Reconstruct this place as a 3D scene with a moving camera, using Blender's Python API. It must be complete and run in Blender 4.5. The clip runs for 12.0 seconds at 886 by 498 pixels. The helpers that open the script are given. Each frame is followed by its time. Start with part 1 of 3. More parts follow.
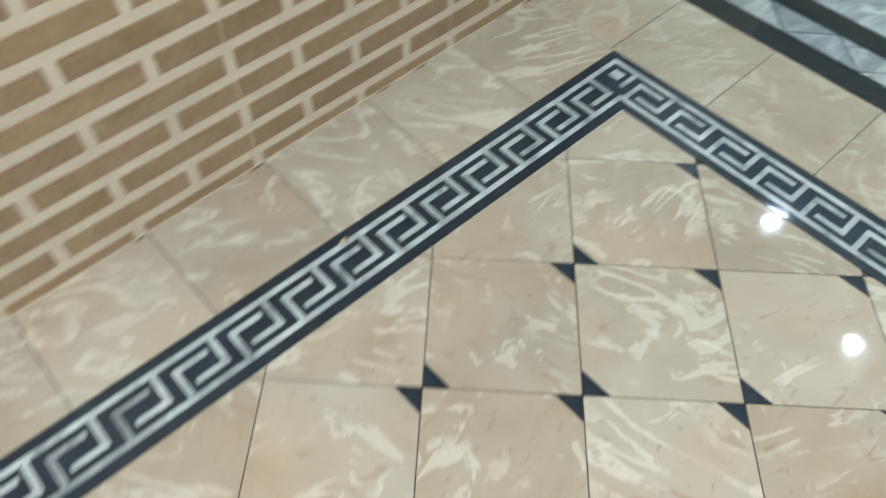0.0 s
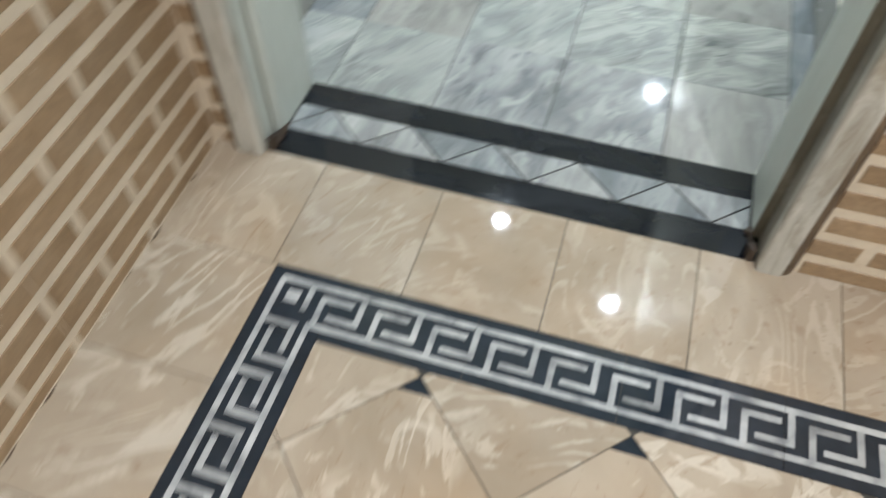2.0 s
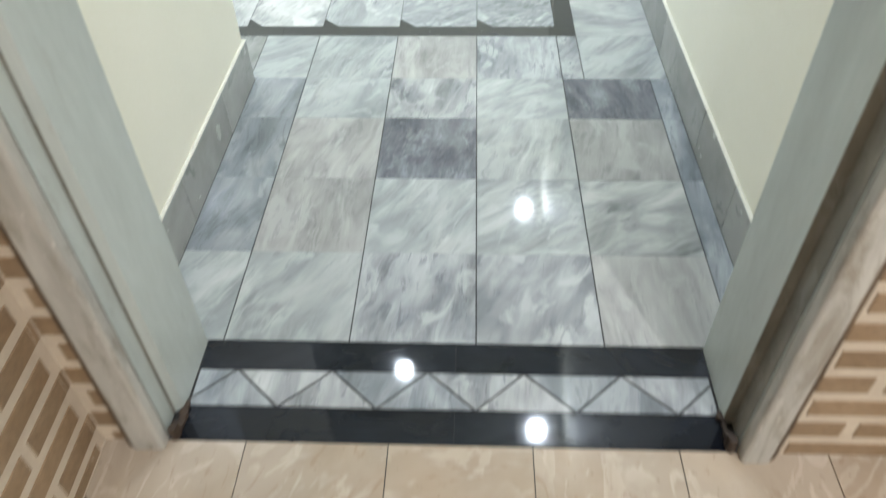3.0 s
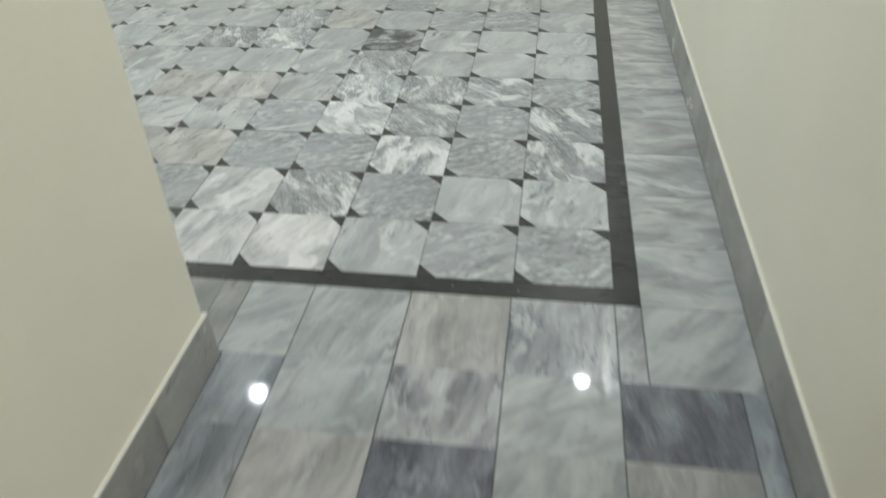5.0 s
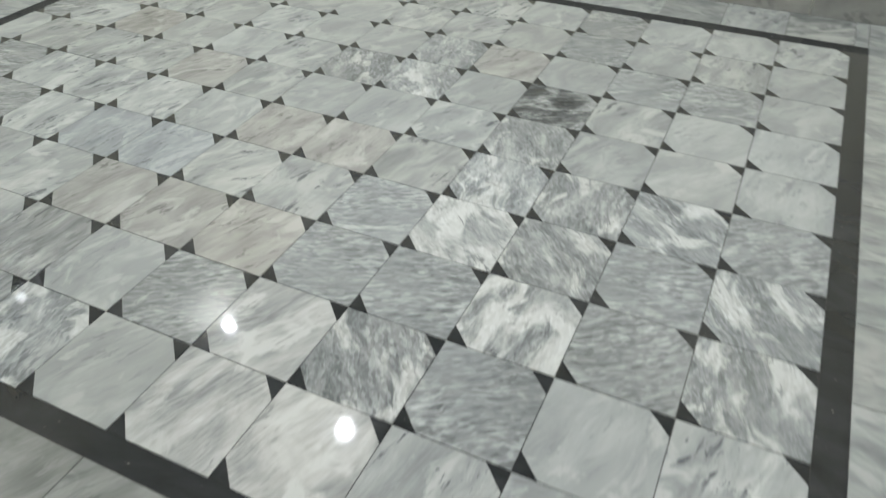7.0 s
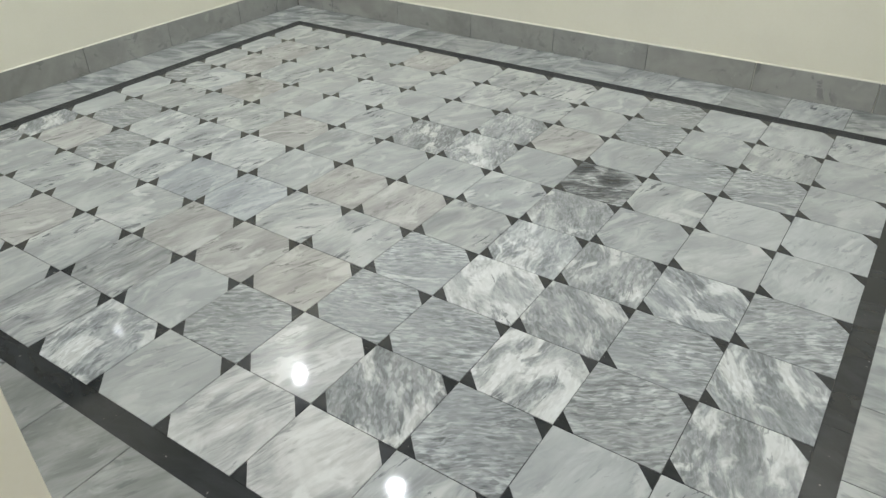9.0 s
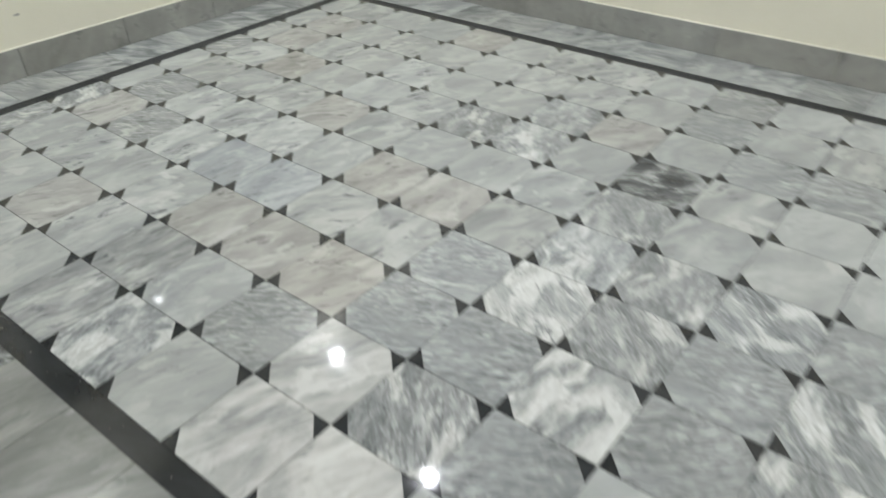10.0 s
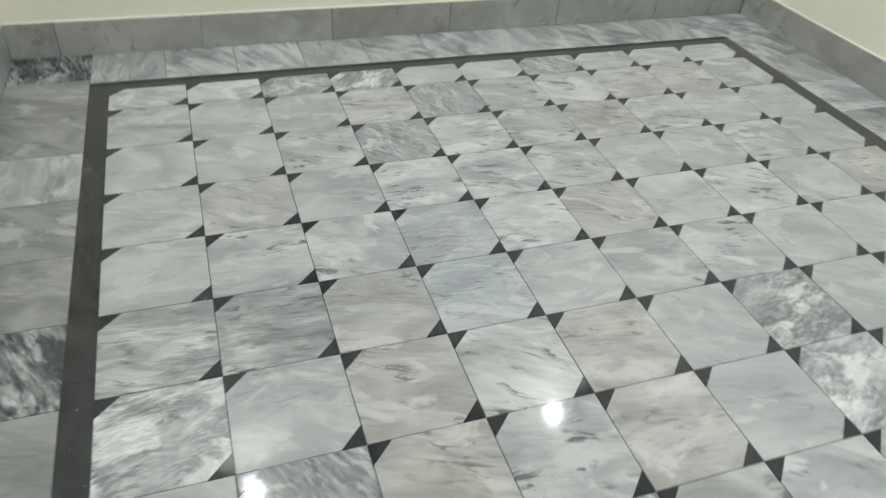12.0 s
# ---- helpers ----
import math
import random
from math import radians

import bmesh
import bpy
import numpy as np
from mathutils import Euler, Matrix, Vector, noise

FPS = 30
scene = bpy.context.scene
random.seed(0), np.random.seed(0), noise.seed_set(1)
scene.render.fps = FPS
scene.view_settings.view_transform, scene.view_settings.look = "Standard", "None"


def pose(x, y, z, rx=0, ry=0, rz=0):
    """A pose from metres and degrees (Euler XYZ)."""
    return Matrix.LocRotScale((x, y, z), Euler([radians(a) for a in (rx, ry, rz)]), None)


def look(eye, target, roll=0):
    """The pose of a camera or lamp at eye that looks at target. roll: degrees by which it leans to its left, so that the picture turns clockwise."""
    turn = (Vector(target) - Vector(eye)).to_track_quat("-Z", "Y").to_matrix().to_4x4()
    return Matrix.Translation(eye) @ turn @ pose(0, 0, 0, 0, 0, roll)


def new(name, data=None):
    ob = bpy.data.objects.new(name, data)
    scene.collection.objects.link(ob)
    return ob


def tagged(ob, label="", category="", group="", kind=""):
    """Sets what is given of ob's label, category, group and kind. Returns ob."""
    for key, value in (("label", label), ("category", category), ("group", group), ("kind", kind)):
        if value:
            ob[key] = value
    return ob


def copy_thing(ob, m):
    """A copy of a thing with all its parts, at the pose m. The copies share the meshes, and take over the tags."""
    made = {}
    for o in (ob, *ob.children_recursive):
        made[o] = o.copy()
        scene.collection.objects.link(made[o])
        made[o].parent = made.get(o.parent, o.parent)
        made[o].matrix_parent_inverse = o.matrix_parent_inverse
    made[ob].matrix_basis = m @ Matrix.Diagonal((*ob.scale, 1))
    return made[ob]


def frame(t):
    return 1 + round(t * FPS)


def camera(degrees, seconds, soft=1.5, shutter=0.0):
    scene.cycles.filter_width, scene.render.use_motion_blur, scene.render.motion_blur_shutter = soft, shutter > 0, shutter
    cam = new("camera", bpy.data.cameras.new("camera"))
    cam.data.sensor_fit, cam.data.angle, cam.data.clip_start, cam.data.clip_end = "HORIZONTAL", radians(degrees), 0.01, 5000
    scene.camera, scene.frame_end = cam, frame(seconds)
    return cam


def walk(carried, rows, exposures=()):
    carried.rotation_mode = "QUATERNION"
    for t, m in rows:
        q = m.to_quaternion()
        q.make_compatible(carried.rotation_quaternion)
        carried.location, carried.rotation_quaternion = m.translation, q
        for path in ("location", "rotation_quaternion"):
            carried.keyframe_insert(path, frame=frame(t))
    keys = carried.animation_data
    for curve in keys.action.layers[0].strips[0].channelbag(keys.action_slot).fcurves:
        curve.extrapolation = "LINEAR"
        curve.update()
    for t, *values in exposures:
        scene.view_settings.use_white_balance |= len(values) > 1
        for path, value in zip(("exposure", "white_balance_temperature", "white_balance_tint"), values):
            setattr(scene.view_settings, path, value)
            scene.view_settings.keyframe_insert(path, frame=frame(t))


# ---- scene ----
cam = camera(62.6, 12.0, soft=1.35, shutter=0.8)
PATH = [
    (0, (0.077, -3.575, 1.269), (-0.791, -2.787, -0.352), 0.3),
    (0.5, (-0.049, -3.512, 1.249), (-0.805, -2.566, -0.342), 1.4),
    (1, (-0.098, -3.406, 1.24), (-0.788, -2.438, -0.368), 1.5),
    (1.5, (-0.118, -3.203, 1.272), (-0.699, -2.113, -0.302), 0.4),
    (2, (-0.145, -2.987, 1.331), (-0.5, -1.836, -0.266), 0.0),
    (2.5, (-0.278, -2.814, 1.341), (-0.409, -1.484, -0.148), -1.1),
    (3, (-0.324, -2.671, 1.379), (-0.396, -1.241, -0.016), -1.3),
    (3.2, (-0.334, -2.606, 1.386), (-0.388, -1.162, 0.004), -0.5),
    (4.8, (-0.216, -1.916, 1.449), (-0.45, -0.346, 0.233), -1.0),
    (5, (-0.229, -1.751, 1.446), (-0.492, -0.173, 0.245), -2.4),
    (5.5, (-0.265, -1.435, 1.451), (-0.608, 0.095, 0.209), -2.3),
    (6, (-0.231, -1.131, 1.433), (-0.817, 0.327, 0.196), -1.0),
    (6.5, (-0.251, -0.878, 1.421), (-0.873, 0.578, 0.198), -1.1),
    (7, (-0.336, -0.622, 1.429), (-1.002, 0.776, 0.163), -0.3),
    (7.2, (-0.327, -0.588, 1.454), (-1.081, 0.85, 0.286), -0.7),
    (8.8, (-0.069, -0.734, 1.508), (-1.015, 0.651, 0.419), -0.5),
    (9, (-0.062, -0.715, 1.496), (-1.005, 0.668, 0.402), -0.8),
    (9.5, (-0.07, -0.697, 1.505), (-0.996, 0.677, 0.386), -0.7),
    (10, (-0.184, -0.51, 1.459), (-1.206, 0.765, 0.305), -0.9),
    (10.5, (-0.412, -0.269, 1.476), (-1.574, 0.947, 0.394), 0.4),
    (11, (-0.515, -0.019, 1.446), (-1.924, 0.888, 0.354), 0.9),
    (11.5, (-0.603, 0.204, 1.461), (-2.097, 0.875, 0.312), 2.5),
    (12, (-0.784, 0.353, 1.448), (-2.249, 0.925, 0.213), 4.8),
]
walk(cam, [(t, look(eye, target, roll)) for t, eye, target, roll in PATH],
     exposures=[(0.0, 0.0, 5360, -1), (1.0, 0.03, 5500, 4), (2.0, 0.03, 5880, 9), (2.6, 0.07, 5940, 11), (3.2, 0.09, 5960, 12), (4.8, -0.65, 6350, 14), (9.0, -0.64, 6450, 16), (10.5, -0.60, 6480, 17), (11.2, -0.53, 6460, 15.5), (12.0, -0.57, 6450, 15)])

# ---- light ----
world = bpy.data.worlds.new("night")
scene.world = world
world.use_nodes = True
world.node_tree.nodes["Background"].inputs["Color"].default_value = (0.02, 0.025, 0.04, 1)
world.node_tree.nodes["Background"].inputs["Strength"].default_value = 0.15

CEIL = 3.30
ROOM_LIGHTS = [(0.20, 2.68), (0.18, 0.23), (-2.56, 2.24), (-0.82, 0.75), (-4.11, 2.76), (-4.03, 0.32)]
# unseen hall downlights, added to light the hall; places set by brightness alone
UNSEEN_HALL_LIGHTS = [(0.9, -5.7), (0.9, -3.7)]
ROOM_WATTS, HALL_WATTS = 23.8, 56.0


def lamp(x, y, watts, tint, spread=math.pi):
    d = bpy.data.lights.new("downlight", "AREA")
    d.shape, d.size, d.energy, d.color, d.spread = "DISK", 0.085, watts, tint, spread
    o = new("downlight_lamp", d)
    o.matrix_world = pose(x, y, CEIL - 0.022)
    return o


for x, y in ROOM_LIGHTS:
    lamp(x, y, ROOM_WATTS, (0.935, 1.01, 1.045))
for x, y in UNSEEN_HALL_LIGHTS:
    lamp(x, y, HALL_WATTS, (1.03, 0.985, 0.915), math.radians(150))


# ---- materials ----
def nodes_of(name):
    m = bpy.data.materials.new(name)
    m.use_nodes = True
    t = m.node_tree
    return m, t, t.nodes["Principled BSDF"], t.nodes["Material Output"]


def add(t, kind, **inputs):
    n = t.nodes.new(kind)
    for k, v in inputs.items():
        n.inputs[k.replace("_", " ")].default_value = v
    return n


def math_node(t, op, a, b=0.0):
    n = t.nodes.new("ShaderNodeMath")
    n.operation = op
    for i, v in enumerate((a, b)):
        if isinstance(v, (int, float)):
            n.inputs[i].default_value = v
        else:
            t.links.new(v, n.inputs[i])
    return n.outputs[0]


def ramp(t, fac, stops):
    n = t.nodes.new("ShaderNodeValToRGB")
    e = n.color_ramp.elements
    while len(e) < len(stops):
        e.new(0.5)
    for el, (p, c) in zip(e, stops):
        el.position = p
        el.color = (*c, 1) if len(c) == 3 else c
    t.links.new(fac, n.inputs["Fac"])
    return n.outputs["Color"]


def mix(t, kind, fac, a, b):
    n = t.nodes.new("ShaderNodeMix")
    n.data_type, n.blend_type = "RGBA", kind
    for sock, v in ((n.inputs["Factor"], fac), (n.inputs["A"], a), (n.inputs["B"], b)):
        if isinstance(v, (int, float)):
            sock.default_value = v
        elif isinstance(v, tuple):
            sock.default_value = (*v, 1)
        else:
            t.links.new(v, sock)
    return n.outputs["Result"]


def grey(v):
    return (v, v, v)


def piece_coords(t, angle=0.0, swing=0.6, stretch=(1, 1, 1)):
    """Coordinates of a piece in metres, moved and turned by its own random number."""
    tc = t.nodes.new("ShaderNodeTexCoord")
    info = t.nodes.new("ShaderNodeObjectInfo")
    r = info.outputs["Random"]
    r2 = math_node(t, "FRACT", math_node(t, "MULTIPLY", r, 17.31))
    r3 = math_node(t, "FRACT", math_node(t, "MULTIPLY", r, 91.7))
    comb = t.nodes.new("ShaderNodeCombineXYZ")
    for i, s in enumerate((r, r2, r3)):
        t.links.new(math_node(t, "MULTIPLY", s, 23.0), comb.inputs[i])
    rot = t.nodes.new("ShaderNodeVectorRotate")
    rot.rotation_type = "Z_AXIS"
    t.links.new(tc.outputs["Object"], rot.inputs["Vector"])
    t.links.new(math_node(t, "ADD", math_node(t, "MULTIPLY", math_node(t, "SUBTRACT", r2, 0.5), 2 * swing), angle), rot.inputs["Angle"])
    mp = t.nodes.new("ShaderNodeMapping")
    mp.inputs["Scale"].default_value = stretch
    t.links.new(rot.outputs["Vector"], mp.inputs["Vector"])
    ad = t.nodes.new("ShaderNodeVectorMath")
    ad.operation = "ADD"
    t.links.new(mp.outputs["Vector"], ad.inputs[0])
    t.links.new(comb.outputs[0], ad.inputs[1])
    return ad.outputs[0], r, r2, r3


def noise_of(t, vec, scale, detail=5.0, rough=0.55, dist=0.0):
    n = add(t, "ShaderNodeTexNoise", Scale=scale, Detail=detail, Roughness=rough, Distortion=dist)
    t.links.new(vec, n.inputs["Vector"])
    return n.outputs["Fac"]


def stretched(t, vec, sx, sy):
    mp = t.nodes.new("ShaderNodeMapping")
    mp.inputs["Scale"].default_value = (sx, sy, 1.0)
    t.links.new(vec, mp.inputs["Vector"])
    return mp.outputs["Vector"]


def warped(t, vec, scale, amount):
    """Coordinates pushed about by a slow noise, so that what follows them flows and bends."""
    n = add(t, "ShaderNodeTexNoise", Scale=scale, Detail=2.5)
    t.links.new(vec, n.inputs["Vector"])
    sc = t.nodes.new("ShaderNodeVectorMath")
    sc.operation = "SCALE"
    sc.inputs["Scale"].default_value = amount
    t.links.new(n.outputs["Color"], sc.inputs[0])
    ad = t.nodes.new("ShaderNodeVectorMath")
    ad.operation = "ADD"
    t.links.new(vec, ad.inputs[0])
    t.links.new(sc.outputs[0], ad.inputs[1])
    return ad.outputs[0]


def flakes(t, vec):
    """Short crystal flecks lying along the bed, light and dark by turns."""
    v = add(t, "ShaderNodeTexVoronoi", Scale=44.0)
    v.feature = "SMOOTH_F1"
    v.inputs["Smoothness"].default_value = 0.5
    t.links.new(stretched(t, warped(t, vec, 14.0, 0.035), 1.0, 2.7), v.inputs["Vector"])
    sep = t.nodes.new("ShaderNodeSeparateColor")
    t.links.new(v.outputs["Color"], sep.inputs["Color"])
    return ramp(t, sep.outputs[0], [(0.1, grey(0.14)), (0.5, grey(0.5)), (0.9, grey(0.88))])


def marble(name, dark, mid, light, angle=0.0, swing=0.3, cloud=4.0, spread=0.16, lam=0.25, lam_scale=13.0, dash=0.3, grain=0.0, dash_col=(0.10, 0.105, 0.115), warm=0.1, rough=0.046, dist=0.9, flake=0.0, patch=0.0, patch_col=(0.70, 0.70, 0.685), gate_at=0.48, speck=0.0):
    """Polished slab: clouded colour, fine bedding lines, short dark dashes along the bed, and crystal grain."""
    m, t, p, out = nodes_of(name)
    vec, r, r2, r3 = piece_coords(t, angle, swing)
    vec = warped(t, vec, 4.0, 0.06)
    # bedding and flecks show in some zones of a slab and fade in others
    zone = ramp(t, noise_of(t, vec, 5.0, 2.5, 0.5, 0.5), [(0.36, grey(0.22)), (0.60, grey(1))])
    n1 = noise_of(t, stretched(t, vec, 0.8, 1.7), cloud, 5.0, 0.52, dist)
    c = ramp(t, n1, [(0.5 - spread, dark), (0.5, mid), (0.5 + spread, light)])
    bed = noise_of(t, stretched(t, vec, 1.0, 5.5), lam_scale, 5.0, 0.6, 0.5)
    c = mix(t, "OVERLAY", math_node(t, "MULTIPLY", zone, min(1.0, lam * 1.25)), c, ramp(t, bed, [(0.28, grey(0.08)), (0.5, grey(0.5)), (0.72, grey(0.92))]))
    if grain:
        g2 = noise_of(t, stretched(t, vec, 1.0, 2.6), 38.0, 4.0, 0.65, 0.6)
        where = ramp(t, n1, [(0.42, grey(1)), (0.62, grey(0.25))])
        c = mix(t, "OVERLAY", math_node(t, "MULTIPLY", where, grain), c, ramp(t, g2, [(0.32, grey(0.04)), (0.52, grey(0.5)), (0.68, grey(0.96))]))
    if patch:
        # ragged white clouds
        pm = ramp(t, noise_of(t, stretched(t, vec, 1.0, 1.7), 5.2, 4.5, 0.56, 0.9), [(0.60 - 0.13 * patch, grey(0)), (0.68 - 0.12 * patch, grey(1))])
        c = mix(t, "MIX", math_node(t, "MULTIPLY", pm, 0.85), c, patch_col)
    if flake:
        c = mix(t, "OVERLAY", math_node(t, "MULTIPLY", zone, min(1.0, flake * 1.25)), c, flakes(t, vec))
    d1 = ramp(t, noise_of(t, stretched(t, vec, 1.0, 4.2), 9.5, 4.0, 0.66, 0.6), [(0.56, grey(0)), (0.61, grey(1))])
    gate = ramp(t, noise_of(t, vec, 6.0, 3.0), [(gate_at, grey(0)), (gate_at + 0.12, grey(1))])
    c = mix(t, "MIX", math_node(t, "MULTIPLY", math_node(t, "MULTIPLY", d1, gate), dash), c, dash_col)
    # tone of each slab
    c = mix(t, "MULTIPLY", 1.0, c, ramp(t, r, [(0.0, grey(0.86)), (1.0, grey(1.0))]))
    c = mix(t, "MULTIPLY", math_node(t, "MULTIPLY", r3, warm * 2), c, (1.0, 0.94, 0.86))
    c = mix(t, "MULTIPLY", 1.0, c, (0.965, 1.0, 1.02))
    if speck:
        dots = ramp(t, noise_of(t, vec, 75.0, 2.0, 0.5), [(0.74, grey(0)), (0.77, grey(1))])
        c = mix(t, "MIX", math_node(t, "MULTIPLY", dots, speck), c, (0.55, 0.55, 0.53))
    t.links.new(c, p.inputs["Base Color"])
    rr = ramp(t, noise_of(t, vec, 9.0, 4.0), [(0.3, grey(rough * 0.7)), (0.75, grey(rough * 1.5))])
    t.links.new(rr, p.inputs["Roughness"])
    p.inputs["IOR"].default_value = 1.5
    b = add(t, "ShaderNodeBump", Strength=0.025, Distance=0.002)
    t.links.new(noise_of(t, vec, 40.0, 3.0), b.inputs["Height"])
    t.links.new(b.outputs["Normal"], p.inputs["Normal"])
    return m


MARBLE = {
    "p": marble("marble_plain", (0.36, 0.37, 0.37), (0.43, 0.44, 0.435), (0.53, 0.54, 0.53), -1.25, 0.25, 4.4, 0.18, lam=0.08, dash=0.35, dash_col=(0.17, 0.175, 0.18), patch=0.25, patch_col=(0.56, 0.565, 0.55)),
    "s": marble("marble_streaked", (0.29, 0.30, 0.305), (0.35, 0.36, 0.365), (0.43, 0.44, 0.44), -0.5, 0.15, 5.0, 0.2, lam=0.45, lam_scale=17.0, dash=0.45, dash_col=(0.17, 0.175, 0.185), flake=0.32, patch=0.05, patch_col=(0.55, 0.56, 0.55)),
    "t": marble("marble_streaked_soft", (0.27, 0.275, 0.28), (0.37, 0.375, 0.375), (0.52, 0.52, 0.51), -1.45, 0.15, 5.0, 0.16, lam=0.45, lam_scale=9.0, dash=0.9, dash_col=(0.15, 0.155, 0.165), flake=0.1),
    "c": marble("marble_contrasty", (0.25, 0.26, 0.265), (0.33, 0.34, 0.345), (0.46, 0.465, 0.465), -2.0, 0.5, 6.0, 0.16, lam=0.15, dash=0.6, grain=0.25, dash_col=(0.14, 0.145, 0.155), dist=0.6, flake=0.32, patch=0.62),
    "C": marble("marble_bold", (0.27, 0.28, 0.285), (0.40, 0.41, 0.41), (0.60, 0.60, 0.59), -2.0, 0.5, 6.0, 0.14, lam=0.12, dash=0.75, grain=0.25, dash_col=(0.12, 0.125, 0.135), dist=0.6, flake=0.22, patch=0.9, patch_col=(0.74, 0.74, 0.725)),
    "w": marble("marble_white", (0.36, 0.365, 0.365), (0.51, 0.51, 0.50), (0.66, 0.655, 0.64), -1.15, 0.2, 4.6, 0.14, lam=0.32, dash=0.5, dash_col=(0.20, 0.20, 0.205), patch=0.4),
    "b": marble("marble_beige", (0.32, 0.312, 0.30), (0.405, 0.395, 0.38), (0.49, 0.48, 0.46), -1.3, 0.2, 4.8, 0.16, lam=0.2, dash=0.75, warm=0.16, dash_col=(0.16, 0.155, 0.15), patch=0.3, patch_col=(0.56, 0.555, 0.535)),
    "k": marble("marble_speckled", (0.26, 0.27, 0.275), (0.37, 0.38, 0.385), (0.54, 0.55, 0.545), -1.9, 0.5, 6.0, 0.18, lam=0.15, dash=0.5, grain=0.25, dist=0.6, flake=0.3, patch=0.35),
    "D": marble("marble_dark_streaked", (0.07, 0.075, 0.08), (0.14, 0.145, 0.15), (0.30, 0.31, 0.31), -0.5, 0.3, 7.0, 0.14, lam=0.7, dash=0.8, grain=0.4, dash_col=(0.04, 0.042, 0.05), dist=0.3, flake=0.5, patch=0.5, patch_col=(0.46, 0.47, 0.47), gate_at=0.40),
    "l": marble("marble_light", (0.33, 0.34, 0.34), (0.43, 0.44, 0.435), (0.55, 0.555, 0.54), -1.3, 0.22, 4.8, 0.16, lam=0.18, dash=0.9, dash_col=(0.13, 0.135, 0.145), patch=0.35, patch_col=(0.60, 0.605, 0.59)),
    "g": marble("marble_blue_grey", (0.28, 0.295, 0.315), (0.37, 0.385, 0.40), (0.45, 0.465, 0.475), -1.2, 0.25, 4.2, 0.17, lam=0.2, dash=0.6, warm=0.0, flake=0.08, patch=0.3, patch_col=(0.52, 0.535, 0.54)),
    # slabs of the border, their bed running across the strip
    "x": marble("marble_border", (0.28, 0.29, 0.29), (0.41, 0.42, 0.41), (0.53, 0.53, 0.515), 0.0, 0.3, 4.6, 0.18, lam=0.22, lam_scale=8.0, dash=0.45, dash_col=(0.17, 0.175, 0.18), warm=0.15, patch=0.3, patch_col=(0.54, 0.545, 0.53)),
    "y": marble("marble_border_turned", (0.24, 0.25, 0.25), (0.40, 0.41, 0.40), (0.60, 0.60, 0.58), -0.6, 0.35, 5.0, 0.15, lam=0.25, lam_scale=9.0, dash=0.5, warm=0.1, patch=0.25, patch_col=(0.58, 0.585, 0.57)),
    "z": marble("marble_border_dark", (0.13, 0.135, 0.14), (0.27, 0.275, 0.28), (0.50, 0.50, 0.49), -1.4, 0.2, 6.0, 0.14, lam=0.5, dash=0.6, grain=0.3, warm=0.05),
    "n": marble("marble_border_plain", (0.202, 0.205, 0.198), (0.273, 0.275, 0.264), (0.361, 0.363, 0.348), -1.25, 0.25, 4.6, 0.18, lam=0.15, dash=0.4, patch=0.2, patch_col=(0.414, 0.414, 0.400)),
    # corridor slabs, their bed running along the corridor
    "V": marble("marble_veined", (0.238, 0.246, 0.261), (0.364, 0.372, 0.380), (0.475, 0.483, 0.483), -1.35, 0.25, 4.6, 0.16, lam=0.4, lam_scale=4.5, dash=0.5, dash_col=(0.12, 0.125, 0.145), patch=0.45, patch_col=(0.502, 0.510, 0.510), gate_at=0.40),
    "L": marble("marble_pale", (0.309, 0.325, 0.325), (0.396, 0.412, 0.404), (0.483, 0.491, 0.475), -0.9, 0.5, 4.2, 0.16, lam=0.3, lam_scale=4.5, dash=0.2, patch=0.45, patch_col=(0.493, 0.506, 0.497), gate_at=0.40),
    "B": marble("marble_sandy", (0.309, 0.305, 0.297), (0.380, 0.372, 0.361), (0.451, 0.444, 0.428), -1.5, 0.2, 4.0, 0.16, lam=0.3, lam_scale=4.5, dash=0.2, warm=0.12, patch=0.35, patch_col=(0.458, 0.453, 0.440), gate_at=0.40),
    "G": marble("marble_slate", (0.214, 0.230, 0.246), (0.293, 0.309, 0.325), (0.372, 0.388, 0.396), -1.5, 0.2, 4.0, 0.16, lam=0.35, lam_scale=4.5, dash=0.3, warm=0.0, patch=0.25, patch_col=(0.414, 0.431, 0.440), gate_at=0.40),
    "K": marble("marble_dark_corridor", (0.112, 0.116, 0.135), (0.177, 0.181, 0.205), (0.279, 0.288, 0.307), -1.5, 0.15, 5.0, 0.17, lam=0.25, lam_scale=9.0, dash=0.4, warm=0.0, flake=0.2, patch=0.1, patch_col=(0.335, 0.344, 0.363)),
}
M_SKIRT = marble("marble_skirting", (0.315, 0.31, 0.295), (0.38, 0.375, 0.355), (0.44, 0.435, 0.41), 0.0, 0.1, 3.0, 0.16, lam=0.1, dash=0.4, rough=0.2, warm=0.1)
M_SILL = marble("marble_blue_black", (0.006, 0.007, 0.010), (0.010, 0.012, 0.017), (0.018, 0.020, 0.027), 0.0, 0.3, 6.0, 0.2, lam=0.1, dash=0.0, warm=0.0, rough=0.05, flake=0.0)
M_SILL.node_tree.nodes["Principled BSDF"].inputs["IOR"].default_value = 1.4
M_BLACK = marble("marble_black", (0.018, 0.019, 0.021), (0.028, 0.030, 0.033), (0.042, 0.044, 0.048), 0.0, 0.3, 6.0, 0.2, lam=0.1, dash=0.0, warm=0.0, rough=0.06, speck=0.4)


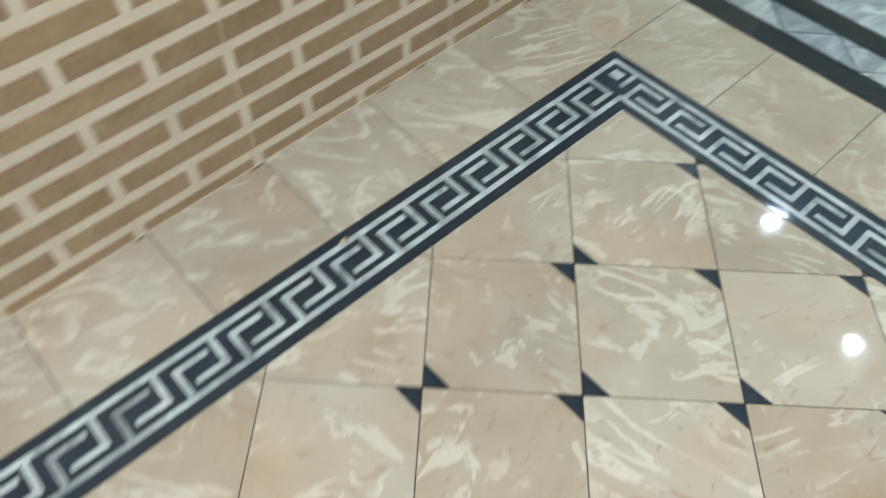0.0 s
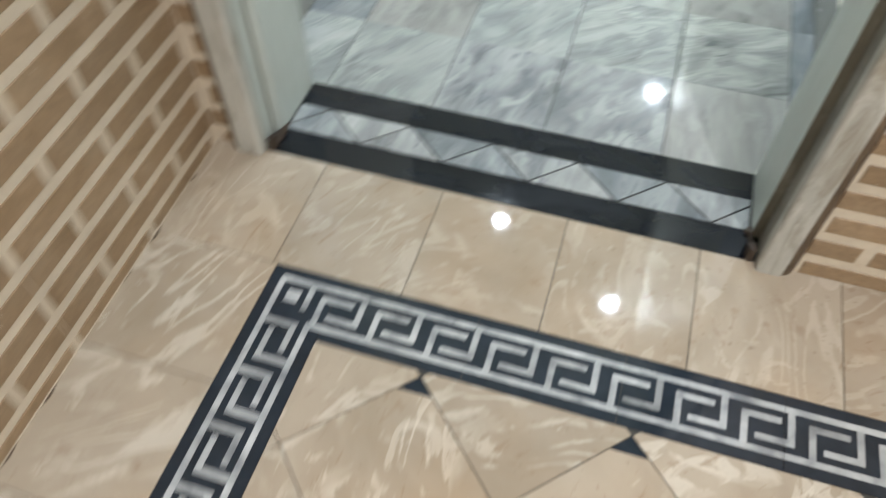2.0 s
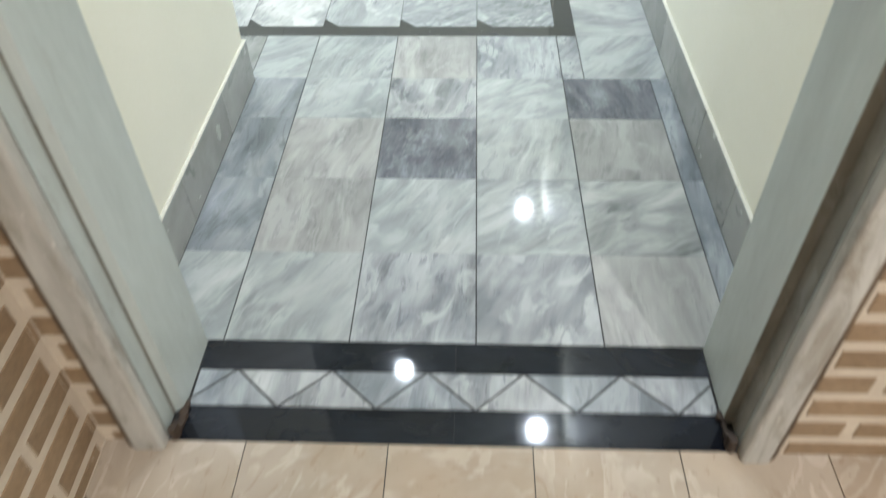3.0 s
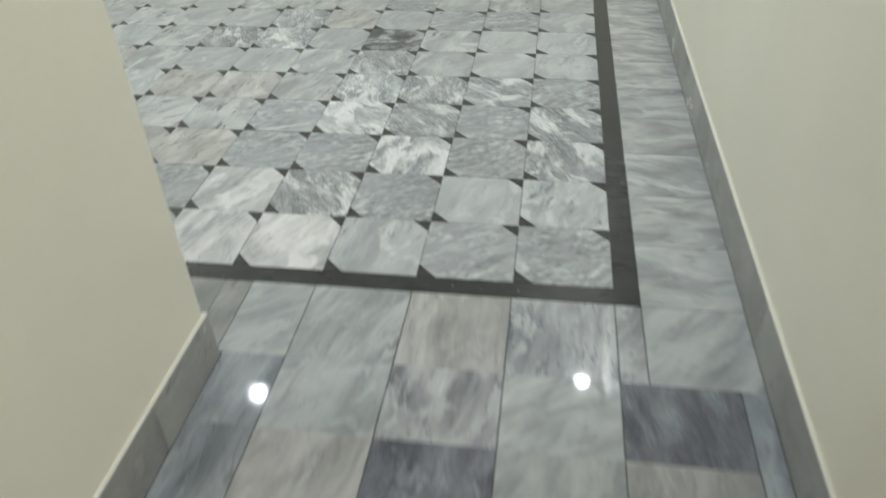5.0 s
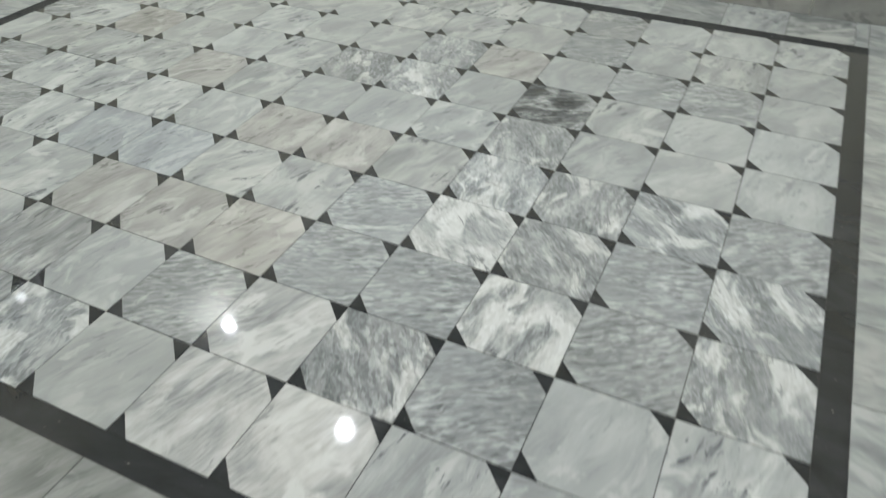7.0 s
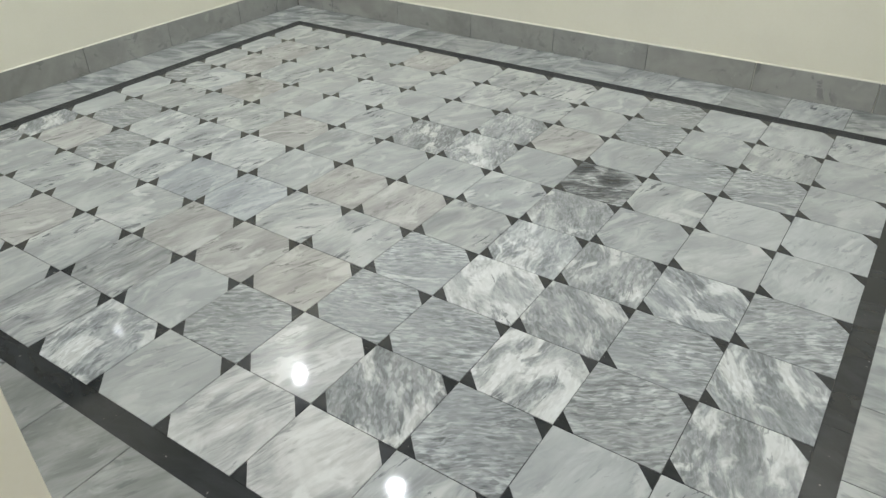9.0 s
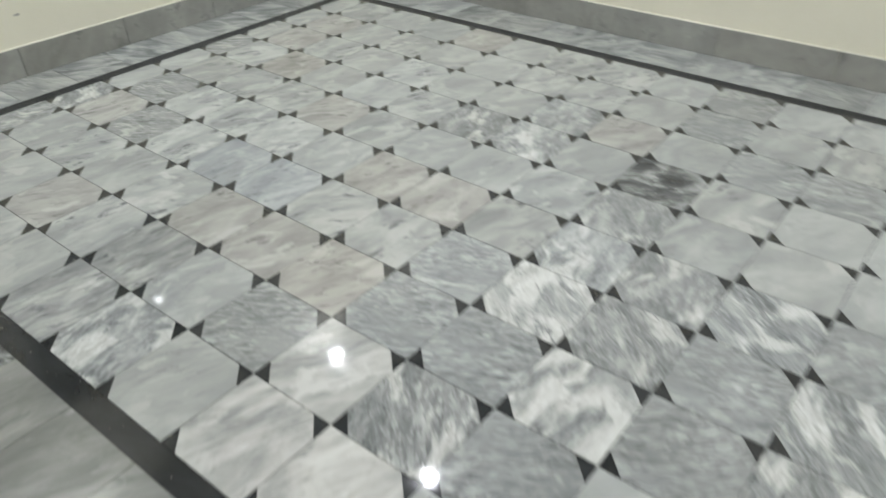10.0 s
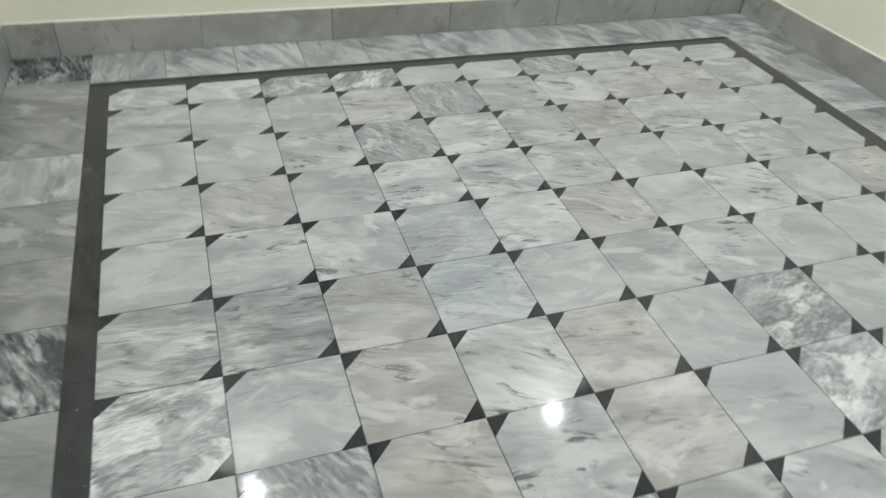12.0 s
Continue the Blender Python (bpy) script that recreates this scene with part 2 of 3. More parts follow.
def hall_tile_material(name, strokes):
    """Glazed porcelain printed as figured stone: tan ground, pale wavy bands in drifts, torn pale blots, brown flecks."""
    m, t, p, out = nodes_of(name)
    vec, r, r2, r3 = piece_coords(t, -0.9, 0.8, (1.0, 1.0, 1))
    base = ramp(t, noise_of(t, vec, 3.0, 5.0, 0.6, 0.6), [(0.3, (0.39, 0.323, 0.245)), (0.52, (0.465, 0.393, 0.31)), (0.75, (0.52, 0.452, 0.37))])
    pale = (0.74, 0.685, 0.60)
    # wavy bands that run side by side, like agate
    flow = noise_of(t, stretched(t, vec, 0.6, 1.7), 2.4, 2.5, 0.5, 0.7)
    rag = math_node(t, "MULTIPLY", math_node(t, "SUBTRACT", noise_of(t, vec, 24.0, 4.0, 0.6, 0.8), 0.5), 0.55)
    ring = math_node(t, "FRACT", math_node(t, "ADD", math_node(t, "MULTIPLY", flow, 12.0), rag))
    band = ramp(t, ring, [(0.32, grey(0)), (0.40, grey(1)), (0.54, grey(0.85)), (0.66, grey(0))])
    drift = ramp(t, noise_of(t, vec, 5.0, 3.5, 0.6, 0.9), [(0.49, grey(0)), (0.60, grey(1))])
    # single curled strokes
    n = noise_of(t, stretched(t, vec, 0.6, 1.7), 8.0, 3.5, 0.55, 0.9)
    st = ramp(t, n, [(0.58, grey(0)), (0.605, grey(1)), (0.66, grey(0.85)), (0.72, grey(0.45))])
    gate = ramp(t, noise_of(t, vec, 4.2, 3.0, 0.5, 0.6), [(0.44, grey(0)), (0.58, grey(1))])
    k = math_node(t, "MAXIMUM", math_node(t, "MULTIPLY", math_node(t, "MULTIPLY", st, gate), 0.75), math_node(t, "MULTIPLY", math_node(t, "MULTIPLY", band, drift), 0.8))
    c = mix(t, "MIX", math_node(t, "MULTIPLY", k, min(1.0, 0.82 * strokes)), base, pale)
    # torn pale blots
    cl = ramp(t, noise_of(t, vec, 7.5, 5.0, 0.58, 1.3), [(0.61, grey(0)), (0.635, grey(1))])
    c = mix(t, "MIX", math_node(t, "MULTIPLY", cl, 0.5 * strokes), c, pale)
    brown = ramp(t, noise_of(t, stretched(t, vec, 0.8, 2.2), 15.0, 4.0, 0.62, 1.2), [(0.61, grey(0)), (0.67, grey(1))])
    c = mix(t, "MIX", math_node(t, "MULTIPLY", brown, 0.42), c, (0.33, 0.235, 0.16))
    warm = ramp(t, noise_of(t, vec, 3.2, 2.0), [(0.45, grey(0)), (0.75, grey(1))])
    c = mix(t, "MULTIPLY", math_node(t, "MULTIPLY", warm, 0.7), c, (1.0, 0.90, 0.79))
    spk = ramp(t, noise_of(t, vec, 60.0, 2.0), [(0.25, grey(1)), (0.31, grey(0))])
    c = mix(t, "MIX", math_node(t, "MULTIPLY", spk, 0.4), c, (0.22, 0.16, 0.10))
    c = mix(t, "MULTIPLY", 1.0, c, ramp(t, r3, [(0.0, grey(0.90)), (1.0, grey(1.02))]))
    t.links.new(c, p.inputs["Base Color"])
    t.links.new(ramp(t, noise_of(t, vec, 12.0, 4.0), [(0.3, grey(0.022)), (0.75, grey(0.048))]), p.inputs["Roughness"])
    b = add(t, "ShaderNodeBump", Strength=0.05, Distance=0.002)
    t.links.new(noise_of(t, vec, 26.0, 3.0), b.inputs["Height"])
    t.links.new(b.outputs["Normal"], p.inputs["Normal"])
    return m


def plain(name, col, rough=0.5, metal=0.0, vary=0.12, scale=6.0, bump=0.15, fine=90.0, stain=None, stain_at=(0.6, 0.72), stain_amount=0.5, stretch=(1, 1, 1), flecks=None):
    """A painted or cast surface: uneven colour at two scales, fine relief, and stains."""
    m, t, p, out = nodes_of(name)
    tc = t.nodes.new("ShaderNodeTexCoord")
    mp = t.nodes.new("ShaderNodeMapping")
    mp.inputs["Scale"].default_value = stretch
    t.links.new(tc.outputs["Object"], mp.inputs["Vector"])
    vec = mp.outputs["Vector"]
    lo, hi = tuple(v * (1 - vary) for v in col), tuple(min(1, v * (1 + vary)) for v in col)
    c = ramp(t, noise_of(t, vec, scale, 5.0), [(0.3, lo), (0.7, hi)])
    c = mix(t, "OVERLAY", 0.15, c, ramp(t, noise_of(t, vec, fine * 0.6, 4.0), [(0.3, grey(0.35)), (0.7, grey(0.65))]))
    if stain:
        s = ramp(t, noise_of(t, vec, scale * 1.7, 6.0, 0.65, 0.7), [(stain_at[0], grey(0)), (stain_at[1], grey(1))])
        c = mix(t, "MIX", math_node(t, "MULTIPLY", s, stain_amount), c, stain)
    if flecks:
        s = ramp(t, noise_of(t, vec, scale * 4.3, 5.0, 0.6, 0.3), [(0.62, grey(0)), (0.66, grey(1))])
        c = mix(t, "MIX", math_node(t, "MULTIPLY", s, 0.6), c, flecks)
    t.links.new(c, p.inputs["Base Color"])
    p.inputs["Roughness"].default_value, p.inputs["Metallic"].default_value = rough, metal
    b = add(t, "ShaderNodeBump", Strength=bump, Distance=0.002)
    t.links.new(noise_of(t, vec, fine, 4.0), b.inputs["Height"])
    t.links.new(b.outputs["Normal"], p.inputs["Normal"])
    return m


def brick_material():
    m, t, p, out = nodes_of("brown_brick_tile")
    vec, r, r2, r3 = piece_coords(t, 0.0, 0.0, (1, 1, 1))
    c = ramp(t, noise_of(t, vec, 7.0, 6.0, 0.65, 0.6), [(0.25, (0.242, 0.160, 0.084)), (0.5, (0.310, 0.213, 0.127)), (0.78, (0.37, 0.273, 0.177))])
    c = mix(t, "OVERLAY", 0.3, c, ramp(t, noise_of(t, vec, 70.0, 5.0), [(0.3, grey(0.3)), (0.7, grey(0.7))]))
    c = mix(t, "MULTIPLY", 1.0, c, ramp(t, r3, [(0.0, grey(0.86)), (1.0, grey(1.0))]))
    # small chips of pale glaze
    mp = t.nodes.new("ShaderNodeMapping")
    mp.inputs["Scale"].default_value = (1.0, 0.5, 1.6)
    t.links.new(vec, mp.inputs["Vector"])
    chip = ramp(t, noise_of(t, mp.outputs["Vector"], 42.0, 3.0, 0.6), [(0.71, grey(0)), (0.735, grey(1))])
    c = mix(t, "MIX", math_node(t, "MULTIPLY", chip, 0.8), c, (0.60, 0.53, 0.43))
    t.links.new(c, p.inputs["Base Color"])
    p.inputs["Roughness"].default_value = 0.42
    b = add(t, "ShaderNodeBump", Strength=0.35, Distance=0.002)
    t.links.new(noise_of(t, vec, 55.0, 5.0), b.inputs["Height"])
    t.links.new(b.outputs["Normal"], p.inputs["Normal"])
    return m


def key_material():
    m, t, p, out = nodes_of("silver_grey_glaze")
    tc = t.nodes.new("ShaderNodeTexCoord")
    info = t.nodes.new("ShaderNodeObjectInfo")
    c = ramp(t, noise_of(t, tc.outputs["Object"], 16.0, 4.0, 0.55, 0.4), [(0.3, (0.22, 0.235, 0.255)), (0.48, (0.45, 0.47, 0.49)), (0.7, (0.64, 0.66, 0.68))])
    c = mix(t, "MULTIPLY", 1.0, c, ramp(t, info.outputs["Random"], [(0.0, grey(0.55)), (0.3, grey(0.9)), (1.0, grey(1.0))]))
    t.links.new(c, p.inputs["Base Color"])
    p.inputs["Roughness"].default_value = 0.07
    return m


M_HALL = hall_tile_material("beige_porcelain", 0.92)
M_HALL_SOFT = hall_tile_material("beige_porcelain_soft", 0.5)
M_BRICK = brick_material()
M_MORTAR = plain("cream_mortar", (0.58, 0.50, 0.40), 0.5, vary=0.08, scale=9.0, bump=0.2, stain=(0.50, 0.41, 0.30), stain_amount=0.4)
M_WALL = plain("cream_emulsion", (0.865, 0.845, 0.725), 0.6, vary=0.025, scale=2.0, bump=0.05, fine=120.0)
M_TOP_LINE = plain("pale_line", (0.76, 0.75, 0.66), 0.45, vary=0.03)
M_CEIL = plain("white_ceiling_paint", (0.80, 0.80, 0.78), 0.7, vary=0.03, scale=2.0, bump=0.05)
M_GROUT = plain("dark_grout", (0.05, 0.047, 0.042), 0.8, vary=0.25, scale=8.0)
M_GROUT_GREY = plain("grey_grout", (0.045, 0.045, 0.045), 0.8, vary=0.25, scale=8.0)
M_NAVY = plain("blue_black_glaze", (0.022, 0.030, 0.043), 0.05, vary=0.25, scale=14.0, bump=0.05)
M_KEY = key_material()
M_FRAME = plain("grey_green_frame_paint", (0.48, 0.525, 0.505), 0.4, vary=0.10, scale=5.0, bump=0.12, fine=60.0, stain=(0.22, 0.20, 0.17), stain_at=(0.60, 0.75), stain_amount=0.5, stretch=(1.6, 1.6, 0.4))
M_CASING = plain("worn_frame_face", (0.45, 0.44, 0.405), 0.5, vary=0.16, scale=9.0, bump=0.25, fine=60.0, stain=(0.22, 0.185, 0.135), stain_at=(0.50, 0.66), stain_amount=0.7, stretch=(1.7, 1.7, 0.35), flecks=(0.60, 0.58, 0.54))
M_EDGE = plain("brown_shade_and_grime", (0.115, 0.080, 0.050), 0.6, vary=0.3, scale=8.0, stain=(0.24, 0.19, 0.14), stain_amount=0.5)
M_GRIME_SHADE = plain("grime_and_shade", (0.19, 0.18, 0.155), 0.7, vary=0.4, scale=14.0, stain=(0.25, 0.25, 0.23), stain_at=(0.52, 0.62), stain_amount=0.8, stretch=(1, 1, 0.4))
M_CHIP = plain("tan_tile_body", (0.50, 0.36, 0.17), 0.6, vary=0.2, scale=40.0)
M_RUST = plain("brown_damp_stain", (0.045, 0.030, 0.020), 0.7, vary=0.4, scale=25.0)
M_TRIM = plain("white_plastic", (0.8, 0.8, 0.8), 0.35, vary=0.02)
M_ALU = plain("silver_aluminium", (0.62, 0.62, 0.60), 0.35, metal=0.6)


def glow_material():
    m, t, p, out = nodes_of("lit_diffuser")
    p.inputs["Base Color"].default_value = (0.9, 0.9, 0.9, 1)
    p.inputs["Emission Color"].default_value = (1.0, 0.99, 0.95, 1)
    p.inputs["Emission Strength"].default_value = 4.0
    return m


def glass_material():
    m, t, p, out = nodes_of("mirrored_glass")
    p.inputs["Base Color"].default_value = (0.82, 0.84, 0.83, 1)
    p.inputs["Roughness"].default_value, p.inputs["Metallic"].default_value = 0.0, 1.0
    return m


M_GLOW, M_GLASS = glow_material(), glass_material()


# ---- builders ----
def mesh_of(name, bm, material=None):
    me = bpy.data.meshes.new(name)
    bm.normal_update()
    bm.to_mesh(me)
    bm.free()
    if material:
        me.materials.append(material)
    return me


def part(name, bm, material, parent, label=""):
    ob = new(name, mesh_of(name, bm, material))
    ob.parent = parent
    if label:
        tagged(ob, label)
    return ob


def add_prism(bm, poly, z0, z1, chamfer=0.0):
    """A prism over a polygon that runs counter-clockwise, its upper edge chamfered."""
    def ring(points, z):
        return [bm.verts.new((x, y, z)) for x, y in points]

    n = len(poly)
    rings = [ring(poly, z0)]
    if chamfer:
        rings.append(ring(poly, z1 - chamfer))
        rings.append(ring(inset(poly, chamfer), z1))
    else:
        rings.append(ring(poly, z1))
    for a, b in zip(rings, rings[1:]):
        for i in range(n):
            bm.faces.new((a[i], a[(i + 1) % n], b[(i + 1) % n], b[i]))
    bm.faces.new(rings[-1])
    bm.faces.new(rings[0][::-1])


def inset(poly, d):
    """The polygon (counter-clockwise) moved inwards by d."""
    out = []
    n = len(poly)
    for i in range(n):
        p0, p1, p2 = (Vector(poly[(i + k) % n]) for k in (-1, 0, 1))
        e1, e2 = (p1 - p0).normalized(), (p2 - p1).normalized()
        n1, n2 = Vector((-e1.y, e1.x)), Vector((-e2.y, e2.x))
        s = n1 + n2
        s = s / max(s.length_squared, 1e-6) * 2
        out.append(tuple(p1 + s * d))
    return out


def add_box(bm, x0, x1, y0, y1, z0, z1):
    add_prism(bm, [(x0, y0), (x1, y0), (x1, y1), (x0, y1)], z0, z1)


def box_mesh(x0, x1, y0, y1, z0, z1):
    bm = bmesh.new()
    add_box(bm, x0, x1, y0, y1, z0, z1)
    return bm


def structure(name, bm, material, label):
    return tagged(new(name, mesh_of(name, bm, material)), label, kind="structure")


MESHES = {}
THICK, JOINT = 0.008, 0.0027


def tile_mesh(key, poly, chamfer=0.0):
    """A slab cut to the polygon; slabs with the same key share it."""
    if key not in MESHES:
        bm = bmesh.new()
        add_prism(bm, poly, -THICK, 0.0, chamfer)
        me = mesh_of("tile", bm)
        me.materials.append(None)
        MESHES[key] = me
    return MESHES[key]


def lay(name, me, material, parent, x, y, z=0.0, rz=0.0):
    ob = new(name, me)
    ob.parent = parent
    tilt = 0.07 if name == "tile" else 0.0
    ob.matrix_basis = pose(x, y, z, random.uniform(-tilt, tilt), random.uniform(-tilt, tilt), rz)
    ob.material_slots[0].link = "OBJECT"
    ob.material_slots[0].material = material
    return ob


def lay_rect(parent, x0, x1, y0, y1, material, joint=JOINT, name="tile", joint_y=None):
    w, h = round(x1 - x0 - joint, 4), round(y1 - y0 - (joint if joint_y is None else joint_y), 4)
    me = tile_mesh(("rect", w, h), [(-w / 2, -h / 2), (w / 2, -h / 2), (w / 2, h / 2), (-w / 2, h / 2)])
    lift = random.uniform(-0.0003, 0.0003)
    return lay(name, me, material, parent, (x0 + x1) / 2, (y0 + y1) / 2, lift)


# ---- plan, in metres: x along the doorway, y into the bedroom ----
S = 0.305
FIELD_X0, FIELD_X1, FIELD_Y0, FIELD_Y1 = -3.845, 0.0, 0.0, 3.05
BAND = 0.076
RIGHT, LEFT, FAR, NEAR, PASS = 0.37, -4.22, 3.44, -0.40, -1.10
SILL0, SILL1 = -1.854, -1.580
DOOR0, DOOR1, DOOR_TOP = -0.952, 0.229, 2.10
HALL_LEFT, HALL_RIGHT, HALL_BACK = -1.082, 2.8, -6.5
SK, SKH = 0.012, 0.155

# ---- large structure ----
FW = 0.25
bedroom_floor = structure("floor_1", box_mesh(LEFT - 0.02, RIGHT + 0.02, SILL0, FAR + 0.02, -0.12, -0.0035), M_GROUT_GREY, "polished grey marble floor with black inlaid corners and border")
hall_floor = structure("floor_2", box_mesh(HALL_LEFT - 0.04, HALL_RIGHT + 0.02, HALL_BACK, SILL0, -0.12, -0.0035), M_GROUT, "glossy beige patterned floor tiles with a dark key border")
W = SK
wall_right = structure("wall_1", box_mesh(RIGHT + W, RIGHT + FW, SILL1 + 0.012, FAR + FW, -0.1, CEIL), M_WALL, "cream painted plaster wall")
wall_far = structure("wall_2", box_mesh(LEFT - FW, RIGHT + W, FAR + W, FAR + FW, -0.1, CEIL), M_WALL, "cream painted plaster wall")

WY0, WY1, WZ0, WZ1 = 0.44, 1.56, 0.95, 2.15
bm = bmesh.new()
add_box(bm, LEFT - FW, LEFT - W, NEAR - FW, WY0, -0.1, CEIL)
add_box(bm, LEFT - FW, LEFT - W, WY1, FAR + W, -0.1, CEIL)
add_box(bm, LEFT - FW, LEFT - W, WY0, WY1, -0.1, WZ0 - 0.02)
add_box(bm, LEFT - FW, LEFT - W, WY0, WY1, WZ1, CEIL)
wall_left = structure("wall_3", bm, M_WALL, "cream painted plaster wall with a window")
wall_near = structure("wall_4", box_mesh(LEFT - W, PASS - FW, NEAR - FW, NEAR - W, -0.1, CEIL), M_WALL, "cream painted plaster wall")
wall_pass = structure("wall_5", box_mesh(PASS - FW, PASS - W, SILL1 + 0.012, NEAR - W, -0.1, CEIL), M_WALL, "cream painted plaster wall ending in an outside corner")

bm = bmesh.new()
HF = SILL0 - 0.002
add_box(bm, HALL_LEFT - FW, DOOR0 - 0.10, HF, SILL1 + 0.012, -0.1, CEIL)
add_box(bm, DOOR1 + 0.096, HALL_RIGHT + FW, HF, SILL1 + 0.012, -0.1, CEIL)
add_box(bm, DOOR0 - 0.10, DOOR1 + 0.096, HF, SILL1 + 0.012, DOOR_TOP + 0.08, CEIL)
wall_door = structure("wall_6", bm, M_MORTAR, "brick-patterned wall around a doorway")
wall_hall = structure("wall_7", box_mesh(-FW, 0.0, HALL_BACK - FW - HF, 0.0, -0.1, CEIL), M_MORTAR, "wall clad in brown brick tiles with cream joints")
wall_hall.matrix_basis = pose(HALL_LEFT - 0.022, HF, 0, 0, 0, 1.35)
wall_hall_right = structure("wall_8", box_mesh(HALL_RIGHT, HALL_RIGHT + FW, HALL_BACK - FW, HF, -0.1, CEIL), M_WALL, "plain cream wall")
wall_hall_back = structure("wall_9", box_mesh(HALL_LEFT, HALL_RIGHT, HALL_BACK - FW, HALL_BACK, -0.1, CEIL), M_WALL, "plain cream wall")
structure("ceiling_1", box_mesh(LEFT - FW, RIGHT + FW, SILL1 + 0.012, FAR + FW, CEIL, CEIL + 0.15), M_CEIL, "white painted ceiling")
structure("ceiling_2", box_mesh(HALL_LEFT - FW, HALL_RIGHT + FW, HALL_BACK - FW, SILL1 + 0.012, CEIL, CEIL + 0.15), M_CEIL, "white painted ceiling")

# aluminium window in the bedroom's end wall, its coated glass mirroring a ceiling light onto the floor
window = tagged(new("window_1"), "silver aluminium sliding window with mirrored glass", "window", kind="structure")
window.matrix_basis = pose(LEFT - 0.155, (WY0 + WY1) / 2, WZ0)
hw, hh = (WY1 - WY0) / 2, WZ1 - WZ0
bm = bmesh.new()
for y0, y1, z0, z1 in ((-hw, -hw + 0.03, 0, hh), (hw - 0.03, hw, 0, hh), (-hw + 0.03, hw - 0.03, 0, 0.03), (-hw + 0.03, hw - 0.03, hh - 0.03, hh)):
    add_box(bm, -0.04, 0.04, y0, y1, z0, z1)
part("window_frame", bm, M_ALU, window)
for k, (y0, y1, x) in enumerate(((-hw + 0.03, 0.022, -0.018), (-0.022, hw - 0.03, 0.018))):
    bm = bmesh.new()
    for a, b, z0, z1 in ((y0, y0 + 0.04, 0.03, hh - 0.03), (y1 - 0.04, y1, 0.03, hh - 0.03), (y0 + 0.04, y1 - 0.04, 0.03, 0.075), (y0 + 0.04, y1 - 0.04, hh - 0.07, hh - 0.03)):
        add_box(bm, x - 0.013, x + 0.013, a, b, z0, z1)
    sash = part("sash", bm, M_ALU, window)
    part("pane", box_mesh(x - 0.0025, x + 0.0025, y0 + 0.04, y1 - 0.04, 0.075, hh - 0.07), M_GLASS, sash)
part("window_sill", box_mesh(-0.093, 0.160, -hw, hw, -0.02, 0.0), MARBLE["L"], window)

# ---- door frame: jambs with a rebate towards the hall ----
frame_ob = tagged(new("door_frame"), "worn grey-green painted door frame with stained face", "door frame", kind="structure")
frame_ob.matrix_basis = pose((DOOR0 + DOOR1) / 2, SILL0, 0)
half = (DOOR1 - DOOR0) / 2


def jamb(side, width):
    """Profile outwards from the opening: deep reveal, a rebate with a dark groove, then the face towards the hall."""
    reveal = [(0.0, 0.076), (0.0, 0.266), (0.004, 0.272), (width - 0.012, 0.272), (width - 0.012, 0.006), (0.032, 0.006), (0.032, 0.013), (0.020, 0.013), (0.020, 0.068), (0.006, 0.074)]
    face = [(0.016, -0.024), (0.014, -0.020), (0.014, 0.003), (width - 0.022, 0.003), (width - 0.022, -0.024), (width - 0.027, -0.027), (0.022, -0.027)]
    # outer edge in dark brown: its soft shading is painted into the colour
    edge = [(width - 0.0215, -0.023), (width - 0.0215, 0.003), (width, 0.003), (width, -0.006), (width - 0.008, -0.017)]
    # seam strips: grime, plus the rebate's and groove's shade put into the colour
    for nm, prof, mat, lab in (("jamb", reveal, M_FRAME, ""), ("casing", face, M_CASING, "worn tan-stained casing"), ("edge_strip", edge, M_EDGE, "dark brown edge strip with painted shade"),
                               ("seam", [(0.0135, 0.0032), (0.0135, 0.0058), (0.034, 0.0058), (0.034, 0.0032)], M_GRIME_SHADE, "dark seam with grime and shade in its colour"),
                               ("seam", [(0.0186, 0.060 if side < 0 else 0.020), (0.0186, 0.0684), (0.0202, 0.0684), (0.0202, 0.060 if side < 0 else 0.020)], M_GRIME_SHADE, "dark seam with grime and shade in its colour"),
                               ("seam", [(0.0005, 0.0745), (0.0005, 0.0757), (0.0185, 0.0691), (0.0185, 0.0679)] if side > 0 else [], M_GRIME_SHADE, "dark seam with grime and shade in its colour")):
        if not prof:
            continue
        pts = [(side * (half + u), v) for u, v in prof]
        area = sum(a[0] * b[1] - b[0] * a[1] for a, b in zip(pts, pts[1:] + pts[:1]))
        if area < 0:
            pts = pts[::-1]
        bm = bmesh.new()
        add_prism(bm, pts, 0.0, DOOR_TOP + 0.07)
        part(nm, bm, mat, frame_ob, lab)


jamb(-1, 0.103)
jamb(1, 0.093)
part("head", box_mesh(-half, half, 0.0, 0.272, DOOR_TOP, DOOR_TOP + 0.07), M_FRAME, frame_ob)
for sx in (-1, 1):
    bm = bmesh.new()
    for k in range(9):
        a = (sx * (half - 0.004 + random.uniform(-0.002, 0.004)), 0.004 + k * 0.011)
        r = random.uniform(0.005, 0.010)
        n = 7
        add_prism(bm, [(a[0] + r * math.cos(6.283 * i / n), a[1] + r * math.sin(6.283 * i / n)) for i in range(n)], 0.0, random.uniform(0.004, 0.012) + (0.03 if k < 2 else 0.0))
    part("rotted_foot", bm, M_RUST, frame_ob, "brown rotted foot of the jamb")

